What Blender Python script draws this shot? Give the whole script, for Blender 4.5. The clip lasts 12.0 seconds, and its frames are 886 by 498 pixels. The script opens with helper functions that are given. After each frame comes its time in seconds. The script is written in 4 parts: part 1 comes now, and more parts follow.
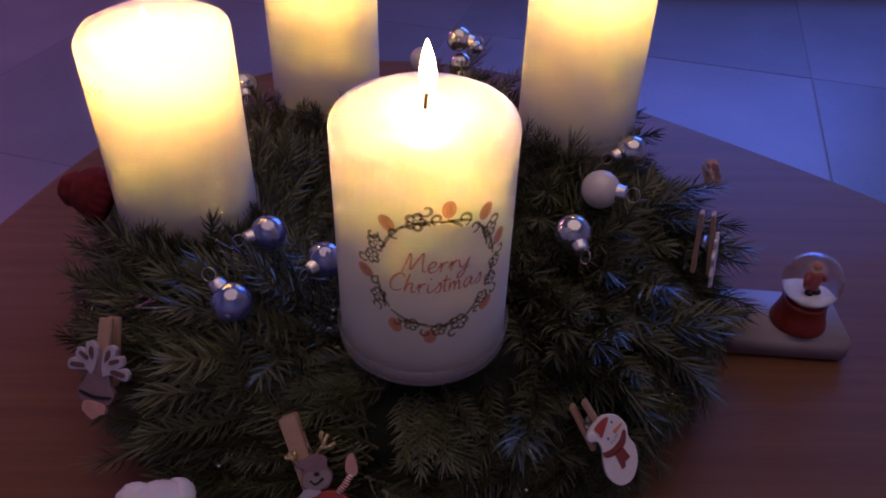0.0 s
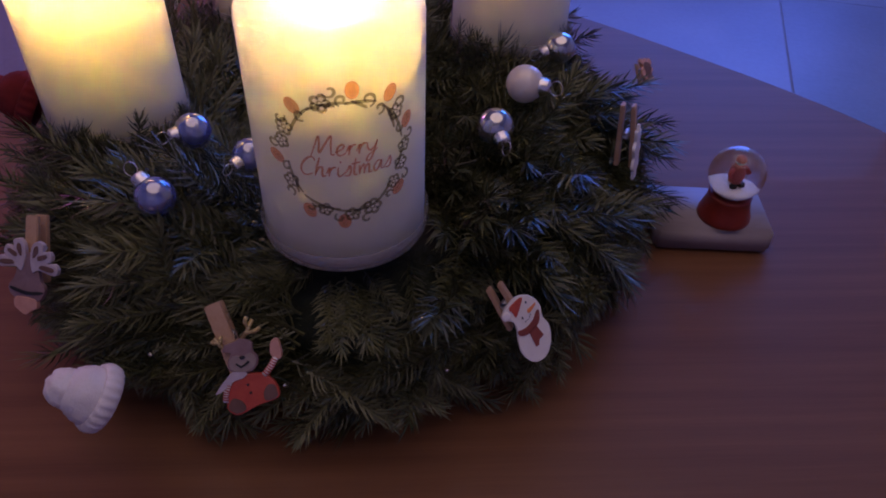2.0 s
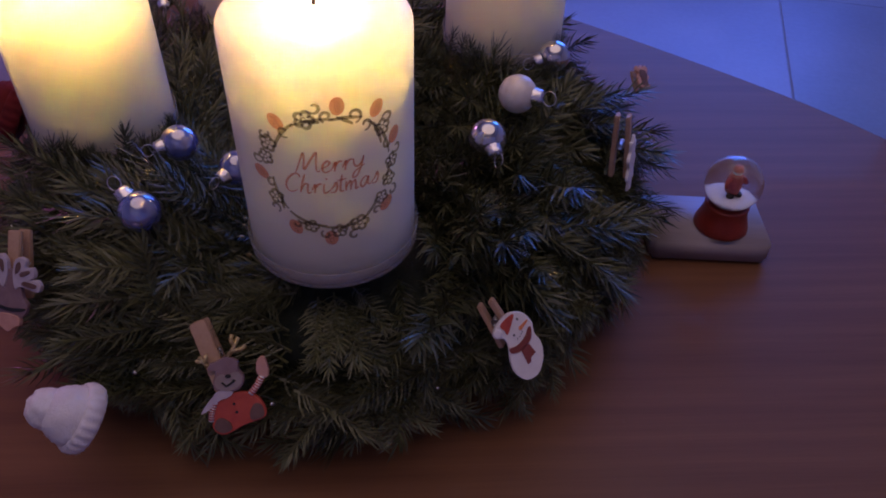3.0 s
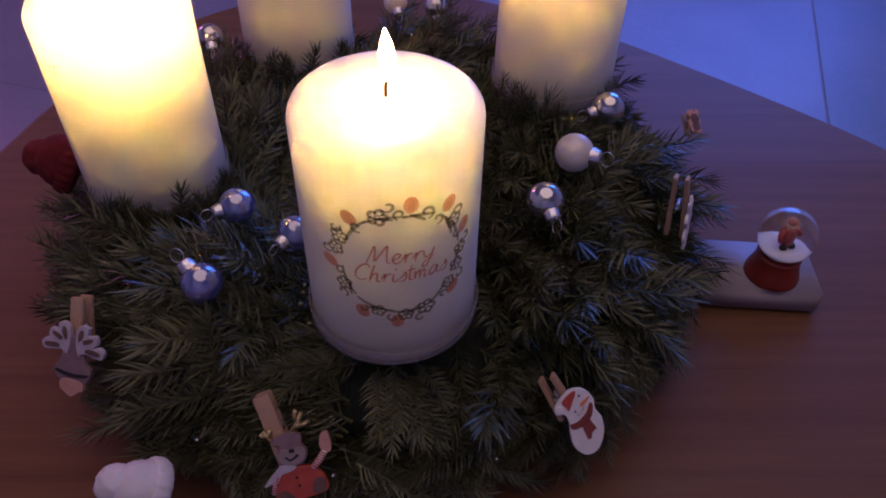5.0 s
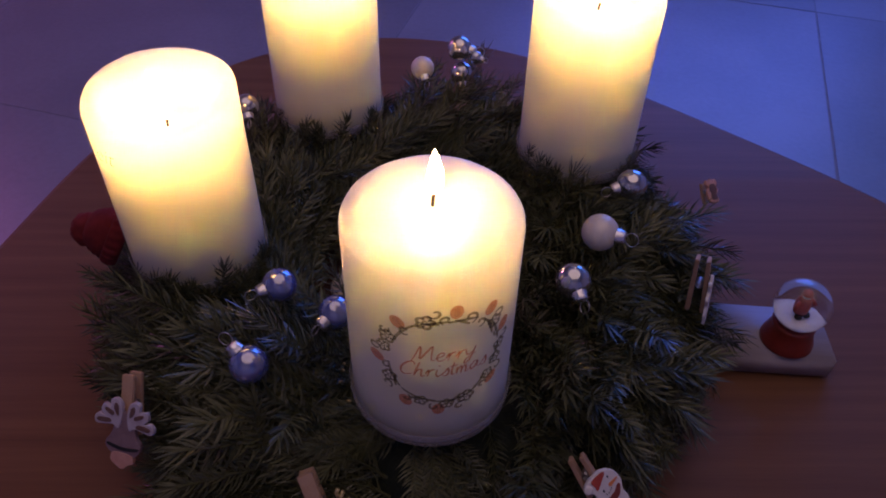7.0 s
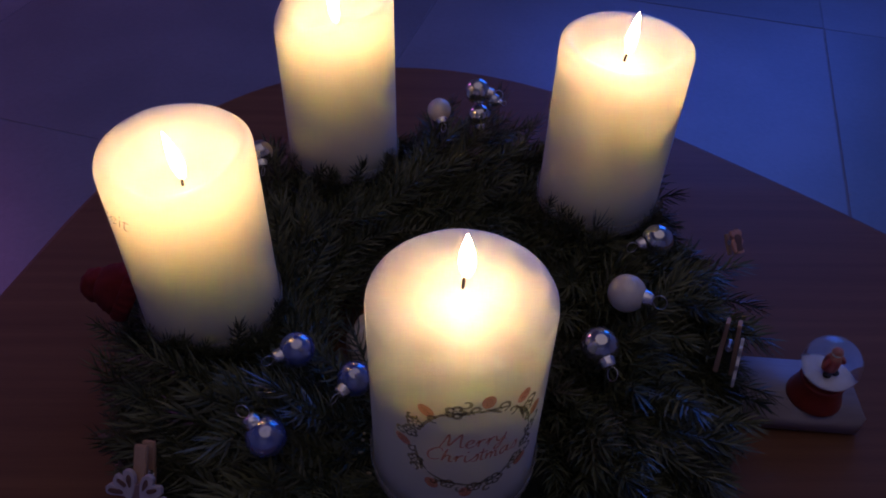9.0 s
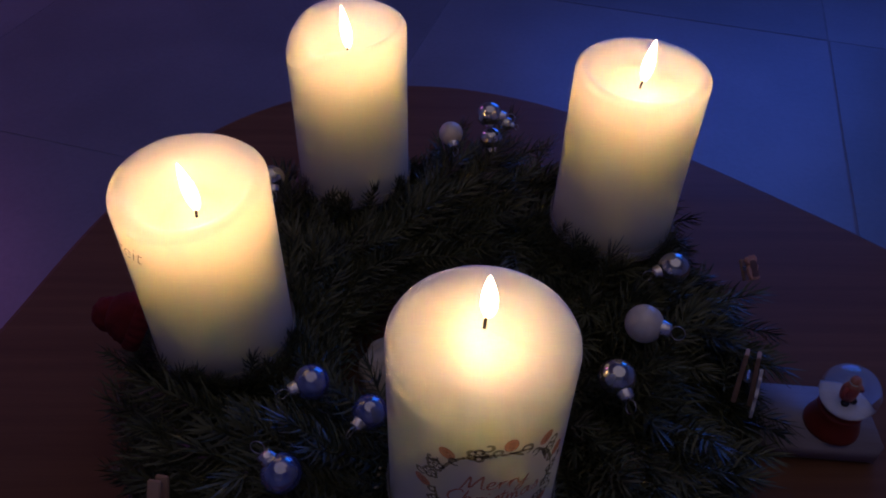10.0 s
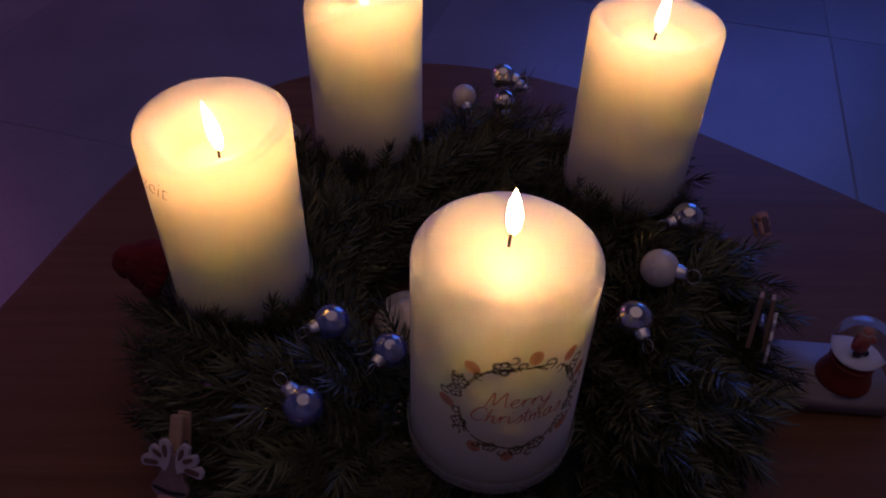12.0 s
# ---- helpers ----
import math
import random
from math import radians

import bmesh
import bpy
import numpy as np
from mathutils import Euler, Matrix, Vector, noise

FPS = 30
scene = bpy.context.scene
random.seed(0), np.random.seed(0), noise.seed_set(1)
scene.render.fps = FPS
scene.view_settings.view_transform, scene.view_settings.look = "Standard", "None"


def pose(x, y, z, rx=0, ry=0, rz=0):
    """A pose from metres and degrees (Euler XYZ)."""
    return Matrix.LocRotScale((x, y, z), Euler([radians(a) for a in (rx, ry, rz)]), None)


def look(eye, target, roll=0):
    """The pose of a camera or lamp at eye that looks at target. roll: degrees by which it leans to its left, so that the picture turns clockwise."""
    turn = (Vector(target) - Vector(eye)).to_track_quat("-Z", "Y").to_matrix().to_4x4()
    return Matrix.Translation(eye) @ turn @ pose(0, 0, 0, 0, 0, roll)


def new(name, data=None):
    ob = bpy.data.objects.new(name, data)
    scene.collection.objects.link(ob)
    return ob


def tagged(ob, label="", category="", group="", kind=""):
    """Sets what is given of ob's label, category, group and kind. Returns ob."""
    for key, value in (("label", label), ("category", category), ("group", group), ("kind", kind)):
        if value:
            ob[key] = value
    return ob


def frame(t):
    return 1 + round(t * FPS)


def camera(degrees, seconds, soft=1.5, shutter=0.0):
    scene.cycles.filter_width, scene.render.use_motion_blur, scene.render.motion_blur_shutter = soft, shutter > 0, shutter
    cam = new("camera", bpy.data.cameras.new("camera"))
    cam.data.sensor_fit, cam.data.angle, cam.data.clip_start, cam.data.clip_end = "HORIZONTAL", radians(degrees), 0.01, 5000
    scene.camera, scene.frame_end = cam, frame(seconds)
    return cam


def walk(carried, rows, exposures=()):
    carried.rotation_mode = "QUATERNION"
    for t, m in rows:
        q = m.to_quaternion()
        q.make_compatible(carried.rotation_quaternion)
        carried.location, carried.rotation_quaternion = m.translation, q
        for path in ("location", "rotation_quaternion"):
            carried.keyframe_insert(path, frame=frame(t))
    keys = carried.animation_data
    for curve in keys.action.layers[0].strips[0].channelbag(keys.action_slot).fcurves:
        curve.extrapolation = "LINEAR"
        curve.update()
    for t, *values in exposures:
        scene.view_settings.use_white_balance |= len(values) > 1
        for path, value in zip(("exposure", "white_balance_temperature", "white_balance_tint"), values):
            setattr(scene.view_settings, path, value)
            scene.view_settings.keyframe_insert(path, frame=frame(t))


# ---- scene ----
cam = camera(59.6, 12.0, 1.9)
PATH = [
    (0, (0.002, -0.006, 0.331), (0.002, 1.585, -0.882), -0.8),
    (0.5, (0.002, -0.002, 0.322), (0.009, 1.554, -0.935), -0.9),
    (1, (0.005, -0.012, 0.322), (0.033, 1.506, -0.98), -0.9),
    (1.5, (0.018, -0.022, 0.323), (0.06, 1.471, -1.006), -0.9),
    (2, (0.029, -0.026, 0.321), (0.075, 1.453, -1.025), -0.8),
    (2.5, (0.034, -0.022, 0.32), (0.078, 1.455, -1.029), -0.9),
    (3, (0.034, -0.016, 0.322), (0.079, 1.46, -1.027), -0.9),
    (5, (0.014, 0.016, 0.354), (0.023, 1.446, -1.045), -1.4),
    (5.5, (0.011, 0.017, 0.368), (0.019, 1.442, -1.035), -1.5),
    (6, (0.007, 0.019, 0.377), (0.016, 1.448, -1.022), -1.5),
    (6.5, (0.005, 0.024, 0.386), (0.011, 1.456, -1.01), -1.4),
    (7, (-0.001, 0.029, 0.393), (0.004, 1.47, -0.993), -1.1),
    (9, (-0.012, 0.059, 0.406), (-0.006, 1.506, -0.974), -0.8),
    (9.5, (-0.016, 0.066, 0.409), (-0.009, 1.522, -0.962), -0.7),
    (10, (-0.019, 0.07, 0.412), (-0.016, 1.53, -0.955), -0.9),
    (10.5, (-0.031, 0.072, 0.413), (-0.025, 1.542, -0.943), -0.8),
    (11, (-0.037, 0.066, 0.409), (-0.032, 1.545, -0.938), -0.7),
    (11.5, (-0.034, 0.056, 0.402), (-0.03, 1.533, -0.947), -0.8),
    (12, (-0.029, 0.044, 0.391), (-0.025, 1.519, -0.959), -0.8),
]
LEVEL = pose(0, 0, 0, 0, -1.95, 0)
walk(cam, [(t, LEVEL @ look(eye, target, roll)) for t, eye, target, roll in PATH],
     [(0, 1.75, 8200, 23), (2.5, 2.05, 7700, 19), (5.5, 2.0, 7800, 22), (7, 1.65, 7700, 23), (9, 0.55, 6100, 16), (10.5, 0.15, 6100, 15), (11, 0.15, 6500, 18), (12, 0.2, 7800, 31)])

# ---- world and large lights ----
world = bpy.data.worlds.new("room_dark")
scene.world = world
world.use_nodes = True
world.node_tree.nodes["Background"].inputs[0].default_value = (0.10, 0.10, 0.2, 1)
world.node_tree.nodes["Background"].inputs[1].default_value = 0.05


def area(name, eye, target, sx, sy, watts, colour, shape="RECTANGLE"):
    data = bpy.data.lights.new(name, "AREA")
    data.shape, data.size, data.size_y = shape, sx, sy
    data.energy, data.color = watts, colour
    ob = new(name, data)
    ob.matrix_world = look(eye, target)
    return ob


# a low blue screen across the room, blue dusk light high on the far wall, a violet lamp in the far corner,
# and two added dim fill lights, behind and overhead, with no fixture of their own
area("blue_screen_light", (1.0, 2.75, 0.45), (0.4, 0.6, -0.2), 1.3, 0.75, 5.0, (0.04, 0.14, 1.0))
area("blue_dusk_light", (1.45, 3.05, 1.55), (1.45, 0.0, 1.55), 1.8, 0.95, 9.0, (0.010, 0.19, 1.0))
area("violet_lamp_light", (-1.9, 2.2, 0.9), (-0.4, 1.2, -0.4), 0.5, 0.5, 2.1, (0.75, 0.2, 0.75))
area("rear_fill_light", (-0.3, -1.3, 1.7), (0, 0.3, 0), 2.2, 2.2, 0.24, (0.78, 0.73, 0.95), "ELLIPSE")
area("overhead_fill_light", (0.1, 0.3, 2.0), (0.1, 0.3, 0), 2.6, 2.6, 3.3, (0.90, 0.73, 0.76), "ELLIPSE")

# ---- materials ----


def mat(name, rough=0.5, metal=0.0):
    m = bpy.data.materials.new(name)
    m.use_nodes = True
    b = m.node_tree.nodes["Principled BSDF"]
    b.inputs["Roughness"].default_value, b.inputs["Metallic"].default_value = rough, metal
    return m, m.node_tree.nodes, m.node_tree.links, b


def varied(name, dark, light, scale=40.0, rough=0.5, metal=0.0, bump=0.0, fine=600.0, stretch=(1, 1, 1), coat=0.0, per=""):
    """A surface with two scales of noise in colour and relief; per: Random of each object or island also shifts it."""
    m, n, l, b = mat(name, rough, metal)
    tc = n.new("ShaderNodeTexCoord")
    mp = n.new("ShaderNodeMapping")
    mp.inputs["Scale"].default_value = stretch
    l.new(tc.outputs["Object"], mp.inputs["Vector"])
    big, small = n.new("ShaderNodeTexNoise"), n.new("ShaderNodeTexNoise")
    big.inputs["Scale"].default_value, small.inputs["Scale"].default_value = scale, fine
    big.inputs["Detail"].default_value = 5
    for t in (big, small):
        l.new(mp.outputs["Vector"], t.inputs["Vector"])
    mix = n.new("ShaderNodeMath")
    mix.operation = "MULTIPLY_ADD"
    l.new(small.outputs["Fac"], mix.inputs[0])
    mix.inputs[1].default_value = 0.35
    l.new(big.outputs["Fac"], mix.inputs[2])
    fac = mix.outputs[0]
    if per:
        src = n.new("ShaderNodeObjectInfo" if per == "object" else "ShaderNodeNewGeometry")
        add = n.new("ShaderNodeMath")
        add.operation = "MULTIPLY_ADD"
        l.new(src.outputs["Random" if per == "object" else "Random Per Island"], add.inputs[0])
        add.inputs[1].default_value = 0.5
        l.new(fac, add.inputs[2])
        sub = n.new("ShaderNodeMath")
        sub.operation = "SUBTRACT"
        l.new(add.outputs[0], sub.inputs[0])
        sub.inputs[1].default_value = 0.25
        fac = sub.outputs[0]
    ramp = n.new("ShaderNodeValToRGB")
    ramp.color_ramp.elements[0].position, ramp.color_ramp.elements[1].position = 0.38, 0.95
    ramp.color_ramp.elements[0].color, ramp.color_ramp.elements[1].color = (*dark, 1), (*light, 1)
    l.new(fac, ramp.inputs["Fac"])
    l.new(ramp.outputs["Color"], b.inputs["Base Color"])
    if bump:
        bp = n.new("ShaderNodeBump")
        bp.inputs["Strength"].default_value, bp.inputs["Distance"].default_value = bump, 0.001
        l.new(mix.outputs[0], bp.inputs["Height"])
        l.new(bp.outputs["Normal"], b.inputs["Normal"])
    b.inputs["Coat Weight"].default_value = coat
    return m


def wax_material():
    m, n, l, b = mat("wax", 0.42)
    tc, ns = n.new("ShaderNodeTexCoord"), n.new("ShaderNodeTexNoise")
    ns.inputs["Scale"].default_value, ns.inputs["Detail"].default_value = 28, 4
    l.new(tc.outputs["Object"], ns.inputs["Vector"])
    ramp = n.new("ShaderNodeValToRGB")
    ramp.color_ramp.elements[0].color, ramp.color_ramp.elements[1].color = (0.98, 0.885, 0.61, 1), (0.99, 0.90, 0.65, 1)
    l.new(ns.outputs["Fac"], ramp.inputs["Fac"])
    l.new(ramp.outputs["Color"], b.inputs["Base Color"])
    b.inputs["Subsurface Weight"].default_value = 1.0
    b.inputs["Subsurface Radius"].default_value = (1.0, 0.96, 0.85)
    b.inputs["Subsurface Scale"].default_value = 0.12
    b.inputs["Subsurface Anisotropy"].default_value = 0.7
    bp = n.new("ShaderNodeBump")
    bp.inputs["Strength"].default_value, bp.inputs["Distance"].default_value = 0.12, 0.001
    l.new(ns.outputs["Fac"], bp.inputs["Height"])
    l.new(bp.outputs["Normal"], b.inputs["Normal"])
    return m


def glow(name, colour, strength):
    m = bpy.data.materials.new(name)
    m.use_nodes = True
    n, l = m.node_tree.nodes, m.node_tree.links
    n.clear()
    out, em = n.new("ShaderNodeOutputMaterial"), n.new("ShaderNodeEmission")
    em.inputs[0].default_value, em.inputs[1].default_value = (*colour, 1), strength
    l.new(em.outputs[0], out.inputs["Surface"])
    return m


def flame_material():
    """Clear glowing gas, dim round the wick, brightest in the upper half."""
    m = glow("flame", (1.0, 0.60, 0.30), 1.0)
    n, l = m.node_tree.nodes, m.node_tree.links
    add, through_gas = n.new("ShaderNodeAddShader"), n.new("ShaderNodeBsdfTransparent")
    l.new(n["Emission"].outputs[0], add.inputs[0])
    l.new(through_gas.outputs[0], add.inputs[1])
    l.new(add.outputs[0], n["Material Output"].inputs["Surface"])
    tc, sep, rng_map = n.new("ShaderNodeTexCoord"), n.new("ShaderNodeSeparateXYZ"), n.new("ShaderNodeMapRange")
    l.new(tc.outputs["Object"], sep.inputs[0])
    l.new(sep.outputs["Z"], rng_map.inputs["Value"])
    for k, v in (("From Min", 0.002), ("From Max", 0.016), ("To Min", 5.0), ("To Max", 14.0)):
        rng_map.inputs[k].default_value = v
    l.new(rng_map.outputs["Result"], n["Emission"].inputs["Strength"])
    return m


def clear(name, colour, rough=0.02, ior=1.45):
    m, n, l, b = mat(name, rough)
    b.inputs["Base Color"].default_value = (*colour, 1)
    b.inputs["Transmission Weight"].default_value, b.inputs["IOR"].default_value = 1.0, ior
    return m


def film(name, tint, gloss=0.12):
    """A thin clear film that tints what lies behind it, with a little surface gloss."""
    m, n, l, b = mat(name, 0.3)
    b.inputs["Base Color"].default_value = (*tint, 1)
    clear_film, mix = n.new("ShaderNodeBsdfTransparent"), n.new("ShaderNodeMixShader")
    tc, ns, ramp = n.new("ShaderNodeTexCoord"), n.new("ShaderNodeTexNoise"), n.new("ShaderNodeValToRGB")
    ns.inputs["Scale"].default_value = 350
    ramp.color_ramp.elements[0].color = (*[0.85 * c for c in tint], 1)
    ramp.color_ramp.elements[1].color = (*[min(1, 1.12 * c) for c in tint], 1)
    l.new(tc.outputs["Object"], ns.inputs["Vector"])
    l.new(ns.outputs["Fac"], ramp.inputs["Fac"])
    l.new(ramp.outputs["Color"], clear_film.inputs["Color"])
    mix.inputs[0].default_value = gloss
    l.new(clear_film.outputs[0], mix.inputs[1])
    l.new(b.outputs[0], mix.inputs[2])
    l.new(mix.outputs[0], n["Material Output"].inputs["Surface"])
    return m


WAX = wax_material()
FLAME = flame_material()
WICK = varied("burnt_wick", (0.01, 0.009, 0.008), (0.05, 0.04, 0.035), 400, 0.9)
VINE = film("print_grey_green", (0.46, 0.42, 0.29), 0.18)
PRINT_RED = film("print_orange_red", (1.0, 0.47, 0.32), 0.2)
PRINT_PALE = film("print_pale_red", (1.0, 0.70, 0.55), 0.2)
PRINT_BROWN = film("print_brown", (0.45, 0.36, 0.2), 0.2)
NEEDLE = varied("fir_needle", (0.018, 0.027, 0.013), (0.150, 0.158, 0.072), 60, 0.33, per="object")
NEEDLE_REST = varied("fir_needle_inner", (0.018, 0.027, 0.013), (0.150, 0.158, 0.072), 60, 0.33, per="island")
for fir in (NEEDLE, NEEDLE_REST):
    fir.node_tree.nodes["Principled BSDF"].inputs["Specular IOR Level"].default_value = 0.35
CORE = varied("dark_green_binding", (0.006, 0.012, 0.006), (0.02, 0.03, 0.015), 150, 0.9, bump=1)
TABLE = varied("table_wood", (0.125, 0.052, 0.024), (0.205, 0.092, 0.043), 26, 0.50, bump=0.03, fine=260, stretch=(0.10, 4.2, 1), coat=0.05)
TABLE.node_tree.nodes["Principled BSDF"].inputs["Specular IOR Level"].default_value = 0.22
TILE = varied("floor_tile", (0.19, 0.20, 0.22), (0.27, 0.28, 0.31), 4, 0.38, bump=0.05, fine=90, per="object")
GROUT = varied("grout", (0.18, 0.19, 0.21), (0.26, 0.27, 0.30), 40, 0.9, bump=0.5)
PLASTER = varied("plaster", (0.55, 0.53, 0.52), (0.66, 0.64, 0.63), 5, 0.9, bump=0.2, fine=150)
DARK_WOOD = varied("brown_cabinet_wood", (0.05, 0.028, 0.02), (0.14, 0.08, 0.055), 8, 0.45, fine=80, stretch=(0.3, 4, 4))
SILVER = varied("silver_glass", (0.52, 0.52, 0.51), (0.62, 0.62, 0.61), 60, 0.05, 0.9, coat=0.6)
CAP = varied("crinkled_silver_cap", (0.7, 0.68, 0.68), (0.9, 0.88, 0.88), 300, 0.22, 1.0, bump=0.6, fine=1500)
BLUE = varied("blue_glass", (0.07, 0.10, 0.32), (0.10, 0.14, 0.40), 60, 0.05, coat=1.0)
BLUE.node_tree.nodes["Principled BSDF"].inputs["IOR"].default_value = 3.6
MATT_WHITE = varied("matt_pearl_white", (0.70, 0.63, 0.54), (0.82, 0.76, 0.66), 80, 0.40, 0.15)
CHAMPAGNE = varied("champagne_pearl", (0.74, 0.62, 0.44), (0.92, 0.84, 0.68), 70, 0.24, 0.15, bump=0.8, fine=160)
PEG = varied("peg_wood", (0.42, 0.25, 0.15), (0.62, 0.42, 0.28), 60, 0.6, bump=0.2, fine=900, stretch=(1, 1, 0.15))
STEEL = varied("steel_wire", (0.5, 0.5, 0.5), (0.65, 0.65, 0.65), 200, 0.3, 1.0)
SNOW_PAINT = varied("white_paint", (0.74, 0.72, 0.70), (0.84, 0.83, 0.81), 120, 0.5)
RED_PAINT = varied("red_paint", (0.42, 0.05, 0.035), (0.58, 0.10, 0.06), 200, 0.5)
DARK_RED_PAINT = varied("dark_red_paint", (0.20, 0.04, 0.03), (0.30, 0.07, 0.05), 200, 0.5)
ORANGE_PAINT = varied("orange_paint", (0.75, 0.22, 0.07), (0.85, 0.33, 0.12), 200, 0.5)
BLACK_PAINT = varied("black_paint", (0.01, 0.01, 0.012), (0.03, 0.03, 0.03), 200, 0.5)
BROWN_PAINT = varied("brown_paint", (0.11, 0.055, 0.045), (0.2, 0.11, 0.09), 200, 0.6)
GREY_PAINT = varied("grey_brown_paint", (0.26, 0.2, 0.19), (0.38, 0.31, 0.29), 200, 0.6)
MAUVE_PAINT = varied("mauve_brown_paint", (0.20, 0.12, 0.135), (0.30, 0.20, 0.21), 200, 0.6)
LILAC_PAINT = varied("pale_lilac_paint", (0.42, 0.36, 0.42), (0.58, 0.52, 0.58), 200, 0.6)
PINK_PAINT = varied("pink_paint", (0.55, 0.27, 0.21), (0.68, 0.38, 0.3), 200, 0.6)
GOLD = varied("gold_glitter", (0.45, 0.33, 0.12), (0.9, 0.75, 0.4), 900, 0.35, 0.8, bump=0.8, fine=2500)
KNIT_WHITE = varied("white_knit", (0.66, 0.64, 0.66), (0.82, 0.80, 0.82), 120, 0.95, bump=1.0, fine=1600)
KNIT_RED = varied("red_knit", (0.12, 0.008, 0.008), (0.24, 0.018, 0.016), 120, 0.95, bump=1.0, fine=1600)
GLOBE_RED = varied("red_glazed_base", (0.20, 0.02, 0.012), (0.32, 0.04, 0.022), 100, 0.4)
GLASS = clear("globe_glass", (0.97, 0.98, 1.0), 0.0, 1.2)
CUP = film("clear_plastic", (0.95, 0.94, 0.93), 0.20)
GLASS.node_tree.nodes["Principled BSDF"].inputs["Coat Weight"].default_value = 1.0
SNOW = varied("white_snow_fill", (0.74, 0.76, 0.8), (0.86, 0.88, 0.9), 300, 0.8, bump=0.6)
BLOCK = varied("pale_limed_wood", (0.26, 0.22, 0.22), (0.38, 0.33, 0.33), 25, 0.5, bump=0.1, fine=300, stretch=(0.3, 3, 1))

# ---- builders ----


def mesh_of(name, bm, material, smooth=True):
    me = bpy.data.meshes.new(name)
    bmesh.ops.recalc_face_normals(bm, faces=bm.faces)
    bm.to_mesh(me)
    bm.free()
    for x in material if isinstance(material, (list, tuple)) else (material,):
        me.materials.append(x)
    if smooth:
        me.polygons.foreach_set("use_smooth", [True] * len(me.polygons))
    return me


def part(name, bm, material, parent=None, label="", m=None, smooth=True):
    ob = new(name, mesh_of(name, bm, material, smooth))
    if parent:
        ob.parent = parent
    if m is not None:
        ob.matrix_basis = m
    return tagged(ob, label)


def thing(name, label, category, m=None, group="", kind=""):
    ob = new(name)
    ob.empty_display_size = 0.01
    if m is not None:
        ob.matrix_basis = m
    return tagged(ob, label, category, group, kind)


def lathe(profile, n=32, bm=None, m=None, lift=None):
    """Turn (radius, z) pairs about z; a radius of 0 closes an end. lift(angle, r, z) moves a point up."""
    bm = bm or bmesh.new()
    rings = []
    for r, z in profile:
        if r <= 0:
            rings.append([bm.verts.new((0, 0, z + (lift(0, 0, z) if lift else 0)))])
        else:
            ring = []
            for i in range(n):
                a = 2 * math.pi * i / n
                ring.append(bm.verts.new((r * math.cos(a), r * math.sin(a), z + (lift(a, r, z) if lift else 0))))
            rings.append(ring)
    for a, b in zip(rings, rings[1:]):
        for i in range(n):
            j = (i + 1) % n
            if len(a) == 1 and len(b) == 1:
                continue
            if len(a) == 1:
                bm.faces.new((a[0], b[i], b[j]))
            elif len(b) == 1:
                bm.faces.new((a[i], a[j], b[0]))
            else:
                bm.faces.new((a[i], a[j], b[j], b[i]))
    if m is not None:
        bmesh.ops.transform(bm, matrix=m, verts=[v for ring in rings for v in ring])
    return bm


def tube(points, radius, n=6, bm=None, taper=None):
    bm = bm or bmesh.new()
    pts = [Vector(p) for p in points]
    rings, side = [], Vector((0.3, 0.5, 0.8))
    for i, p in enumerate(pts):
        d = (pts[min(i + 1, len(pts) - 1)] - pts[max(i - 1, 0)]).normalized()
        u = (side - d * side.dot(d)).normalized()
        side = u
        v = d.cross(u)
        r = radius * (taper(i / (len(pts) - 1)) if taper else 1)
        rings.append([bm.verts.new(p + (u * math.cos(k * 2 * math.pi / n) + v * math.sin(k * 2 * math.pi / n)) * r) for k in range(n)])
    for a, b in zip(rings, rings[1:]):
        for k in range(n):
            bm.faces.new((a[k], a[(k + 1) % n], b[(k + 1) % n], b[k]))
    bm.faces.new(rings[0][::-1])
    bm.faces.new(rings[-1])
    return bm


def slab(outline, z0, z1, round_by=0.0, bm=None, m=None):
    """A flat piece: an outline in x, y between two heights, its upper edge eased."""
    bm = bm or bmesh.new()
    made = []
    n = len(outline)
    cx, cy = sum(p[0] for p in outline) / n, sum(p[1] for p in outline) / n

    def ring(inset, z):
        out = []
        for i, (x, y) in enumerate(outline):
            (x0, y0), (x1, y1) = outline[i - 1], outline[(i + 1) % n]
            tx, ty = x1 - x0, y1 - y0
            k = math.hypot(tx, ty) or 1
            out.append(bm.verts.new((x - ty / k * inset, y + tx / k * inset, z)))
        made.extend(out)
        return out
    area2 = sum(outline[i - 1][0] * outline[i][1] - outline[i][0] * outline[i - 1][1] for i in range(n))
    s = 1 if area2 > 0 else -1
    rings = [ring(0, z0), ring(0, z1 - round_by)]
    if round_by:
        rings += [ring(s * round_by * 0.3, z1 - round_by * 0.3), ring(s * round_by, z1)]
    for a, b in zip(rings, rings[1:]):
        for i in range(n):
            bm.faces.new((a[i], a[(i + 1) % n], b[(i + 1) % n], b[i]))
    bm.faces.new(rings[0][::-1])
    bm.faces.new(rings[-1])
    if m is not None:
        bmesh.ops.transform(bm, matrix=m, verts=made)
    return bm


def oval(cx, cy, rx, ry, n=20, turn=0.0, wob=0.0, k=3):
    t = radians(turn)
    out = []
    for i in range(n):
        a = 2 * math.pi * i / n
        w = 1 + wob * math.cos(k * a)
        x, y = rx * w * math.cos(a), ry * w * math.sin(a)
        out.append((cx + x * math.cos(t) - y * math.sin(t), cy + x * math.sin(t) + y * math.cos(t)))
    return out


